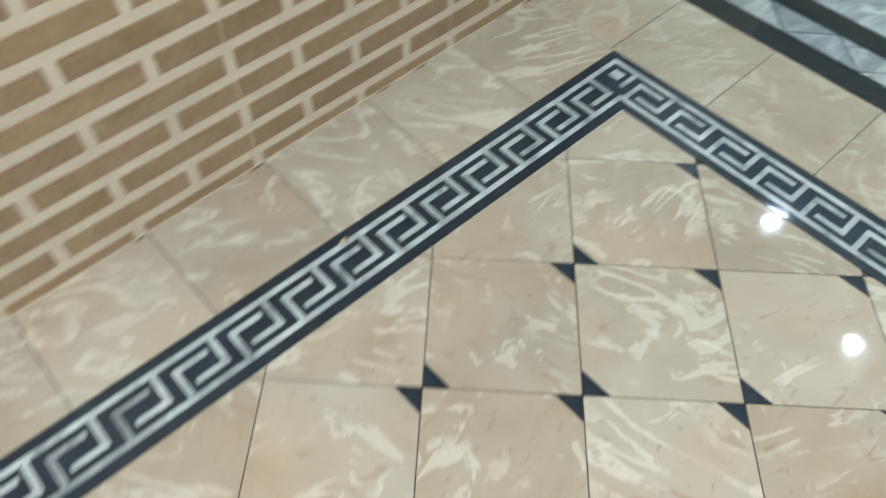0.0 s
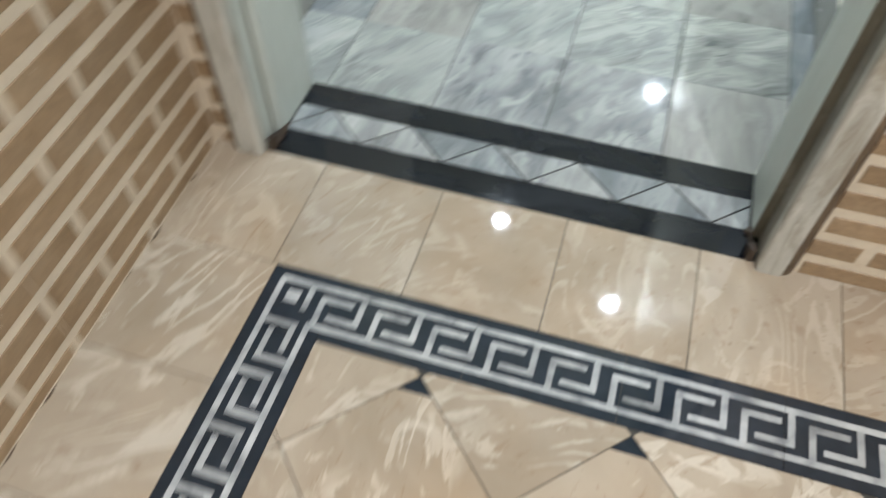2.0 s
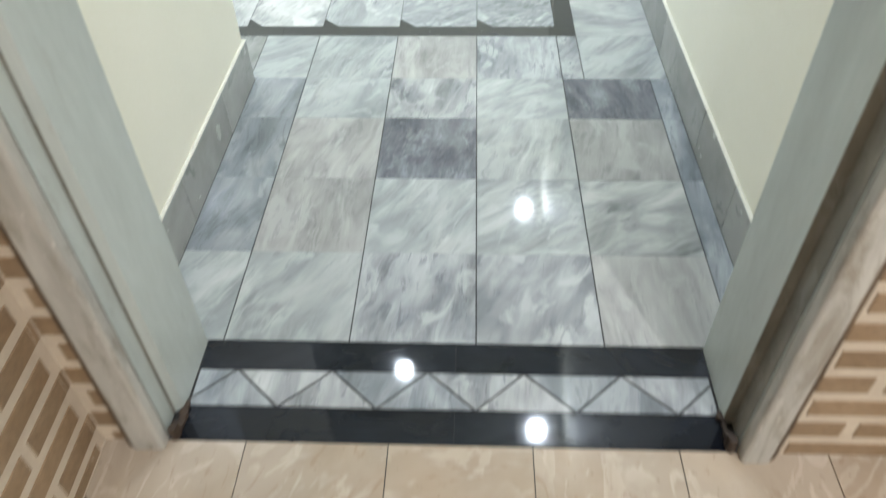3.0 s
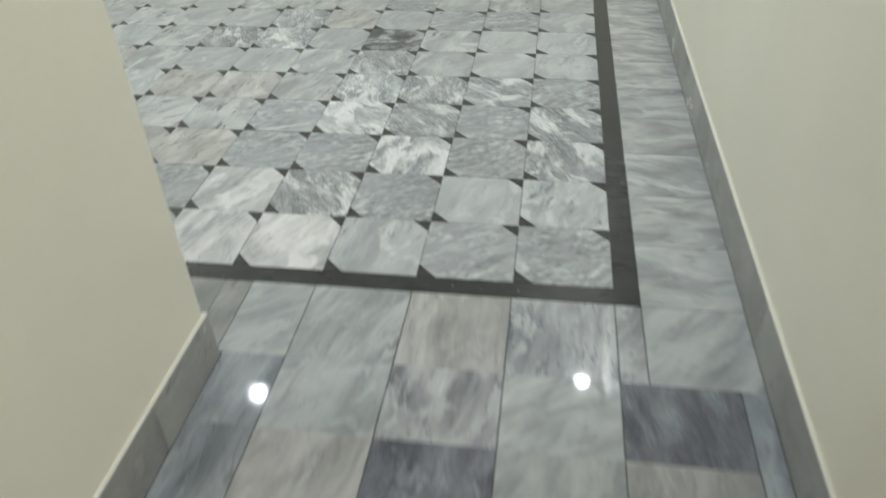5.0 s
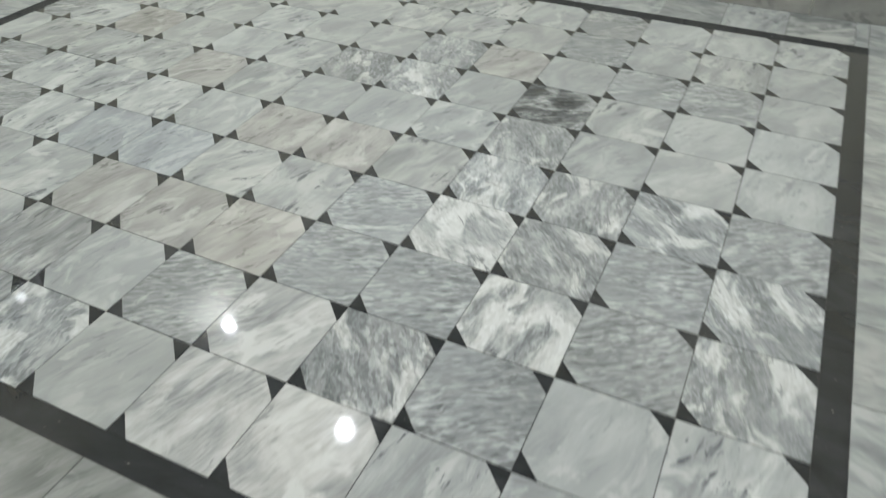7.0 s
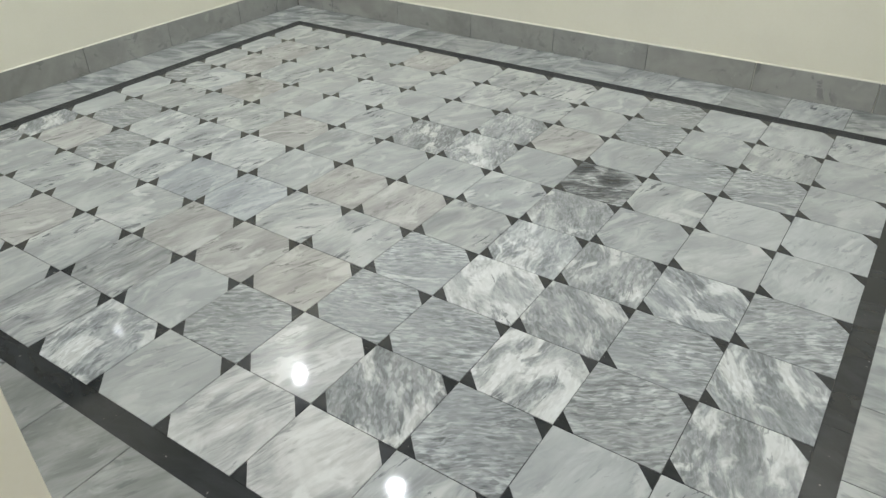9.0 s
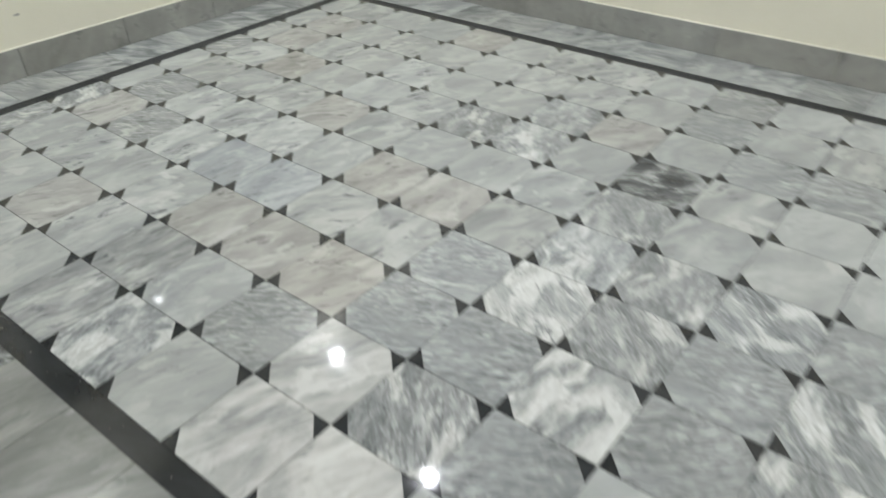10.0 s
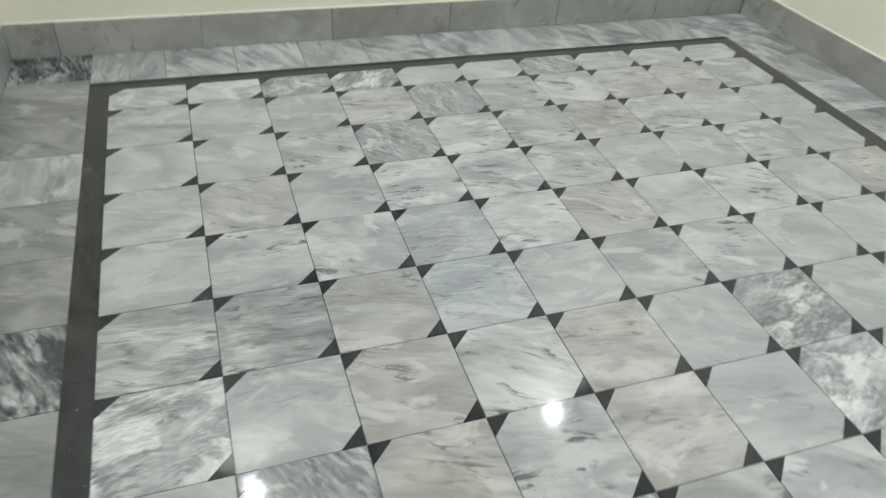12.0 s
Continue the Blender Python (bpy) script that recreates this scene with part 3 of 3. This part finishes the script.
# ---- threshold: two black strips, a grey strip of triangles between them ----
sill = tagged(new("threshold"), "black and grey marble threshold with a zigzag inlay", "threshold", kind="structure")
sill.matrix_basis = pose(0, 0, 0)
STRIP0, STRIP1 = SILL0 + 0.086, SILL1 - 0.086
for x0, x1 in ((DOOR0 + 0.002, DOOR0 + 0.60), (DOOR0 + 0.60, DOOR1 - 0.002)):
    lay_rect(sill, x0, x1, SILL0 + 0.001, STRIP0, M_SILL, 0.0006, "black_strip")
    lay_rect(sill, x0, x1, STRIP1, SILL1 - 0.001, M_SILL, 0.0006, "black_strip")
pitch, top0 = 0.2215, -0.859
for k in range(-1, 6):
    up, down = top0 + k * pitch, top0 + (k + 0.5) * pitch
    for j, tri in enumerate(([(up - pitch / 2, STRIP0), (up + pitch / 2, STRIP0), (up, STRIP1)], [(down - pitch / 2, STRIP1), (down, STRIP0), (down + pitch / 2, STRIP1)])):
        lo, hi = DOOR0 + 0.003, DOOR1 - 0.003
        poly = tri
        for axis_at, keep_above in ((lo, True), (hi, False)):
            out = []
            for i in range(len(poly)):
                a, b = poly[i], poly[(i + 1) % len(poly)]
                ina, inb = ((p[0] >= axis_at) == keep_above for p in (a, b))
                if ina:
                    out.append(a)
                if ina != inb:
                    f = (axis_at - a[0]) / (b[0] - a[0])
                    out.append((axis_at, a[1] + f * (b[1] - a[1])))
            poly = out
        if len(poly) < 3 or max(p[0] for p in poly) - min(p[0] for p in poly) < 0.02:
            continue
        poly = inset(poly, 0.0026)
        cx = sum(p[0] for p in poly) / len(poly)
        cy = sum(p[1] for p in poly) / len(poly)
        key = ("zig", k, j)
        lay("marble_triangle", tile_mesh(key, [(p[0] - cx, p[1] - cy) for p in poly], 0.0003), MARBLE["V" if (k + j) % 2 else "G"], sill, cx, cy)

# ---- ceiling lights ----
def ceiling_light(x, y):
    base = tagged(new("ceiling_light"), "round white recessed ceiling light, switched on", "ceiling light", group="ceiling downlights")
    base.matrix_basis = pose(x, y, CEIL)
    bm = bmesh.new()
    n = 32
    rings = []
    for r, z in ((0.078, 0.0), (0.076, -0.006), (0.062, -0.010), (0.056, -0.006), (0.056, 0.0)):
        rings.append([bm.verts.new((r * math.cos(6.2832 * i / n), r * math.sin(6.2832 * i / n), z)) for i in range(n)])
    for a, b in zip(rings, rings[1:]):
        for i in range(n):
            bm.faces.new((a[i], b[i], b[(i + 1) % n], a[(i + 1) % n]))
    part("trim_ring", bm, M_TRIM, base)
    bm = bmesh.new()
    bmesh.ops.create_circle(bm, cap_ends=True, segments=n, radius=0.056, matrix=Matrix.Translation((0, 0, -0.004)))
    part("diffuser", bm, M_GLOW, base)
    return base


first = ceiling_light(*ROOM_LIGHTS[0])
# fittings past the room list are added ones, over the unseen hall lamps
for x, y in ROOM_LIGHTS[1:] + UNSEEN_HALL_LIGHTS:
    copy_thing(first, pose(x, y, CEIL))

# ---- skirting of grey marble lengths ----
baseboard = tagged(new("baseboard"), "grey marble skirting with thin joints and a pale top line", "baseboard", kind="structure")


def skirting(x0, y0, x1, y1, starts):
    """Lengths between the given distances along the wall from (x0, y0) to (x1, y1), the wall on the right hand."""
    length = math.hypot(x1 - x0, y1 - y0)
    ang = math.degrees(math.atan2(y1 - y0, x1 - x0))
    cuts = [0.0] + [s for s in starts if 0.02 < s < length - 0.02] + [length]
    for a, b in zip(cuts, cuts[1:]):
        w = round(b - a - 0.0036, 4)
        m = (a + b) / 2 / length
        key = ("skirt", w)
        if key not in MESHES:
            bm = bmesh.new()
            add_prism(bm, [(-w / 2, -SK), (w / 2, -SK), (w / 2, 0.0), (-w / 2, 0.0)], 0.0004, SKH, 0.0012)
            me = mesh_of("skirting", bm)
            me.materials.append(None)
            MESHES[key] = me
        # pale strip along the top of each length
        pkey = ("top_strip", w)
        if pkey not in MESHES:
            bm = bmesh.new()
            add_prism(bm, [(-w / 2 - 0.0008, -SK), (w / 2 + 0.0008, -SK), (w / 2 + 0.0008, -0.002), (-w / 2 - 0.0008, -0.002)], SKH, SKH + 0.006, 0.003)
            me = mesh_of("top_strip", bm)
            me.materials.append(None)
            MESHES[pkey] = me
        lay("putty_line", MESHES[pkey], M_TOP_LINE, baseboard, x0 + m * (x1 - x0), y0 + m * (y1 - y0), 0.0, ang)
        lay("skirting_slab", MESHES[key], M_SKIRT, baseboard, x0 + m * (x1 - x0), y0 + m * (y1 - y0), 0.0, ang)


skirting(RIGHT, FAR, LEFT, FAR, [0.576 + 0.61 * k for k in range(8)])
skirting(LEFT, FAR, LEFT, NEAR, [0.593 + 0.61 * k for k in range(8)])
skirting(LEFT, NEAR, PASS, NEAR, [0.30 + 0.61 * k for k in range(8)])
skirting(PASS, NEAR, PASS, SILL1 + 0.012, [0.33, 0.76])
skirting(RIGHT, SILL1 + 0.012, RIGHT, FAR, [0.40, 0.75, 1.36, 1.97, 2.58, 3.19, 3.80, 4.41])

# open joint where the far and the end skirting meet
part("corner_joint", box_mesh(LEFT + 0.0005, LEFT + 0.0045, FAR - 0.0045, FAR - 0.0005, 0.0004, SKH + 0.004), M_GROUT, baseboard, "dark open corner joint")

# ---- bedroom floor: square slabs with two corners cut off for black triangles ----
TONES = [
    "sslwwpctppplw",
    "lpscwsptlbppw",
    "csCssbbblplpc",
    "cscCsllgglsbc",
    "sccklbbplllsp",
    "pppklpplblllp",
    "pplDpkklppbls",
    "psspbkpplplbp",
    "plpspllpplpbp",
    "lppspllpbpplp",
]
CUT = 0.060
g = JOINT / 2
hs = S / 2 - g


def cut_tile(w, h):
    a, b = w / 2, h / 2
    return [(-a + CUT, -b), (a, -b), (a, b - CUT), (a - CUT, b), (-a, b), (-a, -b + CUT)]


tri_up = [(0.0, 0.0), (CUT - 0.001, 0.0), (0.0, CUT - 0.001)]
tri_down = [(0.0, 0.0), (-CUT + 0.001, 0.0), (0.0, -CUT + 0.001)]
for row in range(10):
    y0 = row * S
    for col in range(13):
        x1, x0 = -col * S, max(-(col + 1) * S, FIELD_X0)
        w, h = round(x1 - x0 - JOINT, 4), round(S - JOINT, 4)
        tone = TONES[row][col]
        lay("tile", tile_mesh(("cut", w, h), cut_tile(w, h)), MARBLE[tone], bedroom_floor, (x0 + x1) / 2, y0 + S / 2, random.uniform(-0.0002, 0.0002))
        lay("inlay", tile_mesh("tri_up", tri_up), M_BLACK, bedroom_floor, x0 + g, y0 + g, -0.0002)
        lay("inlay", tile_mesh("tri_down", tri_down), M_BLACK, bedroom_floor, x1 - g, y0 + S - g, -0.0002)

# black band round the field
for a in range(4):
    n = 7 if a < 2 else 6
    for k in range(n):
        if a < 2:
            x0, x1 = FIELD_X0 - BAND, FIELD_X1 + BAND
            y0 = -BAND if a == 0 else FIELD_Y1
            p0, p1 = x0 + (x1 - x0) * k / n, x0 + (x1 - x0) * (k + 1) / n
            lay_rect(bedroom_floor, p0, p1, y0, y0 + BAND, M_BLACK, 0.0006, "black_strip")
        else:
            x0 = FIELD_X1 if a == 2 else FIELD_X0 - BAND
            p0, p1 = FIELD_Y1 * k / n, FIELD_Y1 * (k + 1) / n
            lay_rect(bedroom_floor, x0, x0 + BAND, p0, p1, M_BLACK, 0.0006, "black_strip")

# grey border slabs between the band and the walls
edges = [-BAND + S * k for k in range(12)]
for k, y0 in enumerate(edges):
    y1 = min(y0 + S, FAR)
    if y1 - y0 > 0.02:
        lay_rect(bedroom_floor, BAND, RIGHT, y0, y1, MARBLE["x"])
        lay_rect(bedroom_floor, LEFT, FIELD_X0 - BAND, y0, y1, MARBLE["y" if k % 3 else "x"])
for k in range(14):
    x1 = min(FIELD_X1 + BAND, 0.32 - S * k)
    x0 = max(0.32 - S * (k + 1), FIELD_X0 - BAND)
    if x1 - x0 > 0.02:
        lay_rect(bedroom_floor, x0, x1, FIELD_Y1 + BAND, FAR, MARBLE["xyl"[k % 3]])
near_tones = "nnnnDnnxnnDn"
for k in range(11):
    x1 = min(-1.21 - S * (k - 1), PASS - 0.02)
    x0 = max(-1.21 - S * k, LEFT)
    if x1 - x0 > 0.02:
        lay_rect(bedroom_floor, x0, x1, NEAR, -BAND, MARBLE[near_tones[k]])

# corridor slabs
ROWS = [SILL1, -1.275, -0.955, -0.635, -0.385, -BAND]
COLS = [PASS, -0.915, -2 * S, -S, 0.0, S, RIGHT]
CORRIDOR = ["LLVVBG", "GBLLyG", "GBKLBG", "GLVLKG", "LLBVVL"]
for j in range(5):
    cols = COLS if j < 4 else [PASS - 0.02, -0.915, -2 * S, -S, 0.0, BAND, RIGHT]
    for i in range(6):
        lay_rect(bedroom_floor, cols[i], cols[i + 1], ROWS[j], ROWS[j + 1], MARBLE[CORRIDOR[j][i]], 0.0034, joint_y=0.0008)

# ---- hall floor ----
MO_X, MO_Y, MW = -0.785, -2.176, 0.160
MI_X, MI_Y = MO_X + MW, MO_Y - MW
hx = [HALL_LEFT - 0.03, -0.797] + [-0.491 + 0.3065 * k for k in range(11)] + [HALL_RIGHT]
for x0, x1 in zip(hx, hx[1:]):
    lay_rect(hall_floor, x0, x1, MO_Y, SILL0 - 0.001, M_HALL_SOFT, 0.0024)
ys = [MO_Y - 0.308 * k for k in range(15)]
for y1, y0 in zip(ys, ys[1:]):
    lay_rect(hall_floor, HALL_LEFT - 0.03, MO_X, max(y0, HALL_BACK), y1, M_HALL, 0.0024)


def clip(poly, inside, cross):
    out = []
    for i in range(len(poly)):
        a, b = poly[i], poly[(i + 1) % len(poly)]
        if inside(a):
            out.append(a)
        if inside(a) != inside(b):
            out.append(cross(a, b))
    return out


def clip_axis(poly, axis, at, above):
    def inside(p):
        return (p[axis] > at) == above

    def cross(a, b):
        f = (at - a[axis]) / (b[axis] - a[axis])
        return (a[0] + f * (b[0] - a[0]), a[1] + f * (b[1] - a[1]))

    return clip(poly, inside, cross)


def lay_poly(parent, name, poly, material, key, chamfer=0.0006, lift=0.0):
    cx, cy = sum(p[0] for p in poly) / len(poly), sum(p[1] for p in poly) / len(poly)
    lay(name, tile_mesh(key, [(p[0] - cx, p[1] - cy) for p in poly], chamfer), material, parent, cx, cy, lift)


Q = 0.2135
NODE = (-0.389, -2.776)
HC = 0.052
for a in range(-22, 24):
    for b in range(-22, 24):
        # south node of the diamond
        nx, ny = NODE[0] + Q * (a - b), NODE[1] + Q * (a + b)
        if nx < MI_X - 0.3 or nx > HALL_RIGHT + 0.2 or ny > MI_Y or ny < HALL_BACK - 0.2:
            continue
        gg = 0.0012 * 1.414
        c = HC
        poly = [(nx + c * 0.707, ny + c * 0.707 + gg), (nx + Q - gg, ny + Q), (nx + c * 0.707, ny + 2 * Q - c * 0.707 - gg), (nx - c * 0.707, ny + 2 * Q - c * 0.707 - gg), (nx - Q + gg, ny + Q), (nx - c * 0.707, ny + c * 0.707 + gg)]
        low = [(nx, ny + gg), (nx + c * 0.707 - 0.001, ny + c * 0.707 - 0.001 + gg), (nx - c * 0.707 + 0.001, ny + c * 0.707 - 0.001 + gg)]
        high = [(nx, ny + 2 * Q - gg), (nx - c * 0.707 + 0.001, ny + 2 * Q - c * 0.707 + 0.001 - gg), (nx + c * 0.707 - 0.001, ny + 2 * Q - c * 0.707 + 0.001 - gg)]
        pieces = (("tile", poly, M_HALL), ("inlay", low, M_NAVY), ("inlay", high, M_NAVY))
        if nx - Q < MI_X - 0.004 or ny + 2 * Q > MI_Y + 0.004:
            # slabs cut by the border keep their corners
            pieces = (("tile", [(nx, ny + gg), (nx + Q - gg, ny + Q), (nx, ny + 2 * Q - gg), (nx - Q + gg, ny + Q)], M_HALL),)
        for nm, pl, mat in pieces:
            full = len(pl)
            cut = pl
            for axis, at, above in ((0, MI_X + 0.001, True), (1, MI_Y - 0.001, False), (0, HALL_RIGHT, False), (1, HALL_BACK, True)):
                if len(cut) >= 3:
                    cut = clip_axis(cut, axis, at, above)
            if len(cut) < 3:
                continue
            area = 0.5 * sum(p[0] * q[1] - q[0] * p[1] for p, q in zip(cut, cut[1:] + cut[:1]))
            if area < 0.00012:
                continue
            whole = all(abs(p[0] - q[0]) + abs(p[1] - q[1]) < 1e-9 for p, q in zip(cut, pl)) and len(cut) == full
            key = ("hall", nm, pl is high) if whole else ("hall", nm, a, b, pl is high)
            lay_poly(hall_floor, nm, cut, mat, key, 0.0004, random.uniform(-0.0002, 0.0002))

# key-pattern border: dark bed, raised pale lines; one length along the door wall, one along the side wall
border = tagged(new("key_border"), "dark border with a pale key pattern set in the floor", "floor border", kind="structure")
ARM = 3.5
lay_rect(border, MO_X, MI_X, MI_Y, MO_Y, M_NAVY, 0.0018, "bed_tile")
for k in range(11):
    x0 = MI_X + 0.314 * k
    lay_rect(border, x0, x0 + 0.314, MI_Y, MO_Y, M_NAVY, 0.0018, "bed_tile")
    if k < 10:
        y1 = MI_Y - 0.314 * k
        lay_rect(border, MO_X, MI_X, y1 - 0.314, y1, M_NAVY, 0.0018, "bed_tile")

T = 0.0132
V1, V2 = 0.024, 0.1228
PER = 0.127


def stroke(bm, rects, place):
    for u0, u1, v0, v1 in rects:
        pts = [place(u, v) for u, v in ((u0, v0), (u1, v0), (u1, v1), (u0, v1))]
        area = sum(p[0] * q[1] - q[0] * p[1] for p, q in zip(pts, pts[1:] + pts[:1]))
        add_prism(bm, pts if area > 0 else pts[::-1], -0.004, 0.0006)


def along_door(u, v):
    return (MI_X + u, MO_Y - v)


def along_side(u, v):
    return (MO_X + v, MI_Y - u)


def hooks(place, start, turned):
    """One repeat of the key: a hook up from the inner line and one down from the outer line."""
    def put(u, v):
        return place(start - u if turned else start + u, v)

    for rects in ([(0.0, T, V1 + 2.1 * T, V2 - 0.0001), (T + 0.0001, 0.076, V1 + 2.1 * T, V1 + 3.1 * T)],
                  [(0.088, 0.088 + T, V1 + T + 0.0001, V2 - 1.1 * T), (0.027, 0.0879, V2 - 2.1 * T, V2 - 1.1 * T)]):
        bm = bmesh.new()
        stroke(bm, rects, put)
        part("key_hook", bm, M_KEY, border)


for k in range(25):
    hooks(along_door, -0.029 + PER * k, False)
    hooks(along_side, -0.0215 + 0.0946 + 0.1258 * k, True)
for place in (along_door, along_side):
    for k in range(10):
        u0, u1 = 0.314 * k, 0.314 * (k + 1) - 0.001
        for nm, v in (("outer_line", V1), ("inner_line", V2)):
            bm = bmesh.new()
            if k:
                stroke(bm, [(u0, u1, v, v + T)], place)
            else:
                # mitred at the corner
                pts = [place(u, w) for u, w in ((v - MW + 0.0005, v), (u1, v), (u1, v + T), (v + T - MW + 0.0005, v + T))]
                area = sum(p[0] * q[1] - q[0] * p[1] for p, q in zip(pts, pts[1:] + pts[:1]))
                add_prism(bm, pts if area > 0 else pts[::-1], -0.004, 0.0006)
            part(nm, bm, M_KEY, border)
bm = bmesh.new()
stroke(bm, [(-0.107, -0.076, 0.056, 0.086)], along_door)
part("corner_mark", bm, M_KEY, border)
bm = bmesh.new()
stroke(bm, [(-0.062, -0.049, V1 + T + 0.0001, 0.098)], along_door)
part("corner_mark", bm, M_KEY, border)

# ---- brick-patterned cladding ----
BH, BL, BJ = 0.0490, 0.3095, 0.026
PROUD = 0.0025


def brick_mesh(w, h):
    key = ("brick", round(w, 4), round(h, 4))
    if key not in MESHES:
        bm = bmesh.new()
        add_prism(bm, [(-w / 2, -h / 2), (w / 2, -h / 2), (w / 2, h / 2), (-w / 2, h / 2)], -0.004, PROUD, 0.0015)
        me = mesh_of("brick", bm, M_BRICK)
        MESHES[key] = me
    return MESHES[key]


def courses(parent, turn, base, rise, lo, hi, joint_even, joint_odd, near_lo, near_hi, near_top, seam=None, top=CEIL - 0.02):
    """Bricks along a wall from lo to hi; those within the near stretch are single pieces, the rest one mesh."""
    rest = bmesh.new()
    k = -1
    while True:
        z0, z1 = max(base + k * rise, 0.002), min(base + k * rise + BH, top)
        if z0 >= top:
            break
        if z1 - z0 > 0.008:
            first_joint = joint_even if k % 2 == 0 else joint_odd
            s = first_joint - BL * math.ceil((first_joint - lo) / BL)
            while s < hi:
                ends = [(max(s + BJ / 2, lo), min(s + BL - BJ / 2, hi))]
                if seam is not None and k % 2 == 0 and abs(((s + BL / 2 - seam) / (2 * BL) + 0.5) % 1 - 0.5) < 0.1:
                    # the cladding's own joint runs through the middle of this brick
                    mid = s + BL / 2
                    ends = [(ends[0][0], min(mid - 0.0016, hi)), (max(mid + 0.0016, lo), ends[0][1])]
                for a, b in ends:
                    if b - a <= 0.008:
                        continue
                    m = turn(((a + b) / 2, (z0 + z1) / 2))
                    if near_lo <= (a + b) / 2 <= near_hi and z1 < near_top:
                        o = new("brick", brick_mesh(b - a, z1 - z0))
                        o.parent = parent
                        o.matrix_basis = m
                    else:
                        w, h = (b - a) / 2, (z1 - z0) / 2
                        vs = [rest.verts.new(m @ Vector(c)) for c in ((-w, -h, PROUD), (w, -h, PROUD), (w, h, PROUD), (-w, h, PROUD), (-w, -h, -0.002), (w, -h, -0.002), (w, h, -0.002), (-w, h, -0.002))]
                        for f in ((0, 1, 2, 3), (0, 4, 5, 1), (1, 5, 6, 2), (2, 6, 7, 3), (3, 7, 4, 0)):
                            rest.faces.new([vs[i] for i in f])
                s += BL
        k += 1
    if rest.verts:
        tagged(part("brick_field", rest, M_BRICK, parent), kind="stuff")
    else:
        rest.free()


def on_side_wall(p):
    return Matrix(((0, 0, 1, 0.0), (1, 0, 0, p[0] - HF), (0, 1, 0, p[1]), (0, 0, 0, 1)))


def on_door_wall(p):
    return Matrix(((1, 0, 0, p[0]), (0, 0, -1, HF), (0, 1, 0, p[1]), (0, 0, 0, 1)))


courses(wall_hall, on_side_wall, 0.0545, 0.0736, HALL_BACK, HF - 0.004, -2.648, -2.494, -4.4, -1.8, 1.25, seam=-2.494)
courses(wall_door, on_door_wall, 0.0705, 0.0757, DOOR1 + 0.096, HALL_RIGHT, 0.437, 0.322, 0.3, 1.6, 1.1)
courses(wall_door, on_door_wall, 0.0545, 0.0750, HALL_LEFT - 0.018, DOOR0 - 0.104, HALL_LEFT - 0.2, HALL_LEFT - 0.012, -2, 0, 1.1)

# pale grout line at the foot of the brick wall
foot = bmesh.new()
y = -0.01
while y > -4.6:
    step = random.uniform(0.12, 0.45)
    if random.random() < 0.86:
        add_prism(foot, [(0.0005, y - step), (0.0042, y - step), (0.0032, y), (0.0005, y)], 0.0, 0.0035)
    y -= step + random.uniform(0.002, 0.02)
grime = bmesh.new()
y = -0.02
while y > -4.6:
    step = random.uniform(0.008, 0.05)
    d = random.uniform(0.006, 0.012)
    if random.random() < 0.14:
        add_prism(grime, [(0.0045, y - step), (d * 0.8, y - step * 0.8), (d, y - step * 0.4), (0.0045, y)], 0.0, 0.0012)
    y -= step + random.uniform(0.0, 0.03)
part("grime_line", grime, M_EDGE, wall_hall, "brown grime along the floor joint")
part("grout_line", foot, M_MORTAR, wall_hall, "broken pale grout line")

# a chip knocked out of the dark border
chip = bmesh.new()
add_prism(chip, [(0.005 * math.cos(a) * (1 + 0.25 * math.sin(3 * a)), 0.009 * math.sin(a)) for a in [6.2832 * i / 12 for i in range(12)]], -0.002, 0.0012)
chip_ob = part("chip", chip, M_CHIP, border, "small chipped spot showing tan body")
chip_ob.matrix_basis = pose(-0.763, -3.105, 0.0, 0, 0, 10)

# a small brown scuff on the plaster of the bedroom's end wall
scuff = bmesh.new()
add_prism(scuff, [(0.016 * math.cos(a) * (1 + 0.2 * math.sin(2 * a)), 0.006 * math.sin(a)) for a in [6.2832 * i / 12 for i in range(12)]], -0.002, 0.0008)
scuff_ob = part("scuff", scuff, M_CASING, wall_left, "small brown scuff")
scuff_ob.matrix_basis = Matrix(((0, 0, 1, LEFT - W), (1, 0, 0, 1.073), (0, 1, 0, 0.312), (0, 0, 0, 1)))
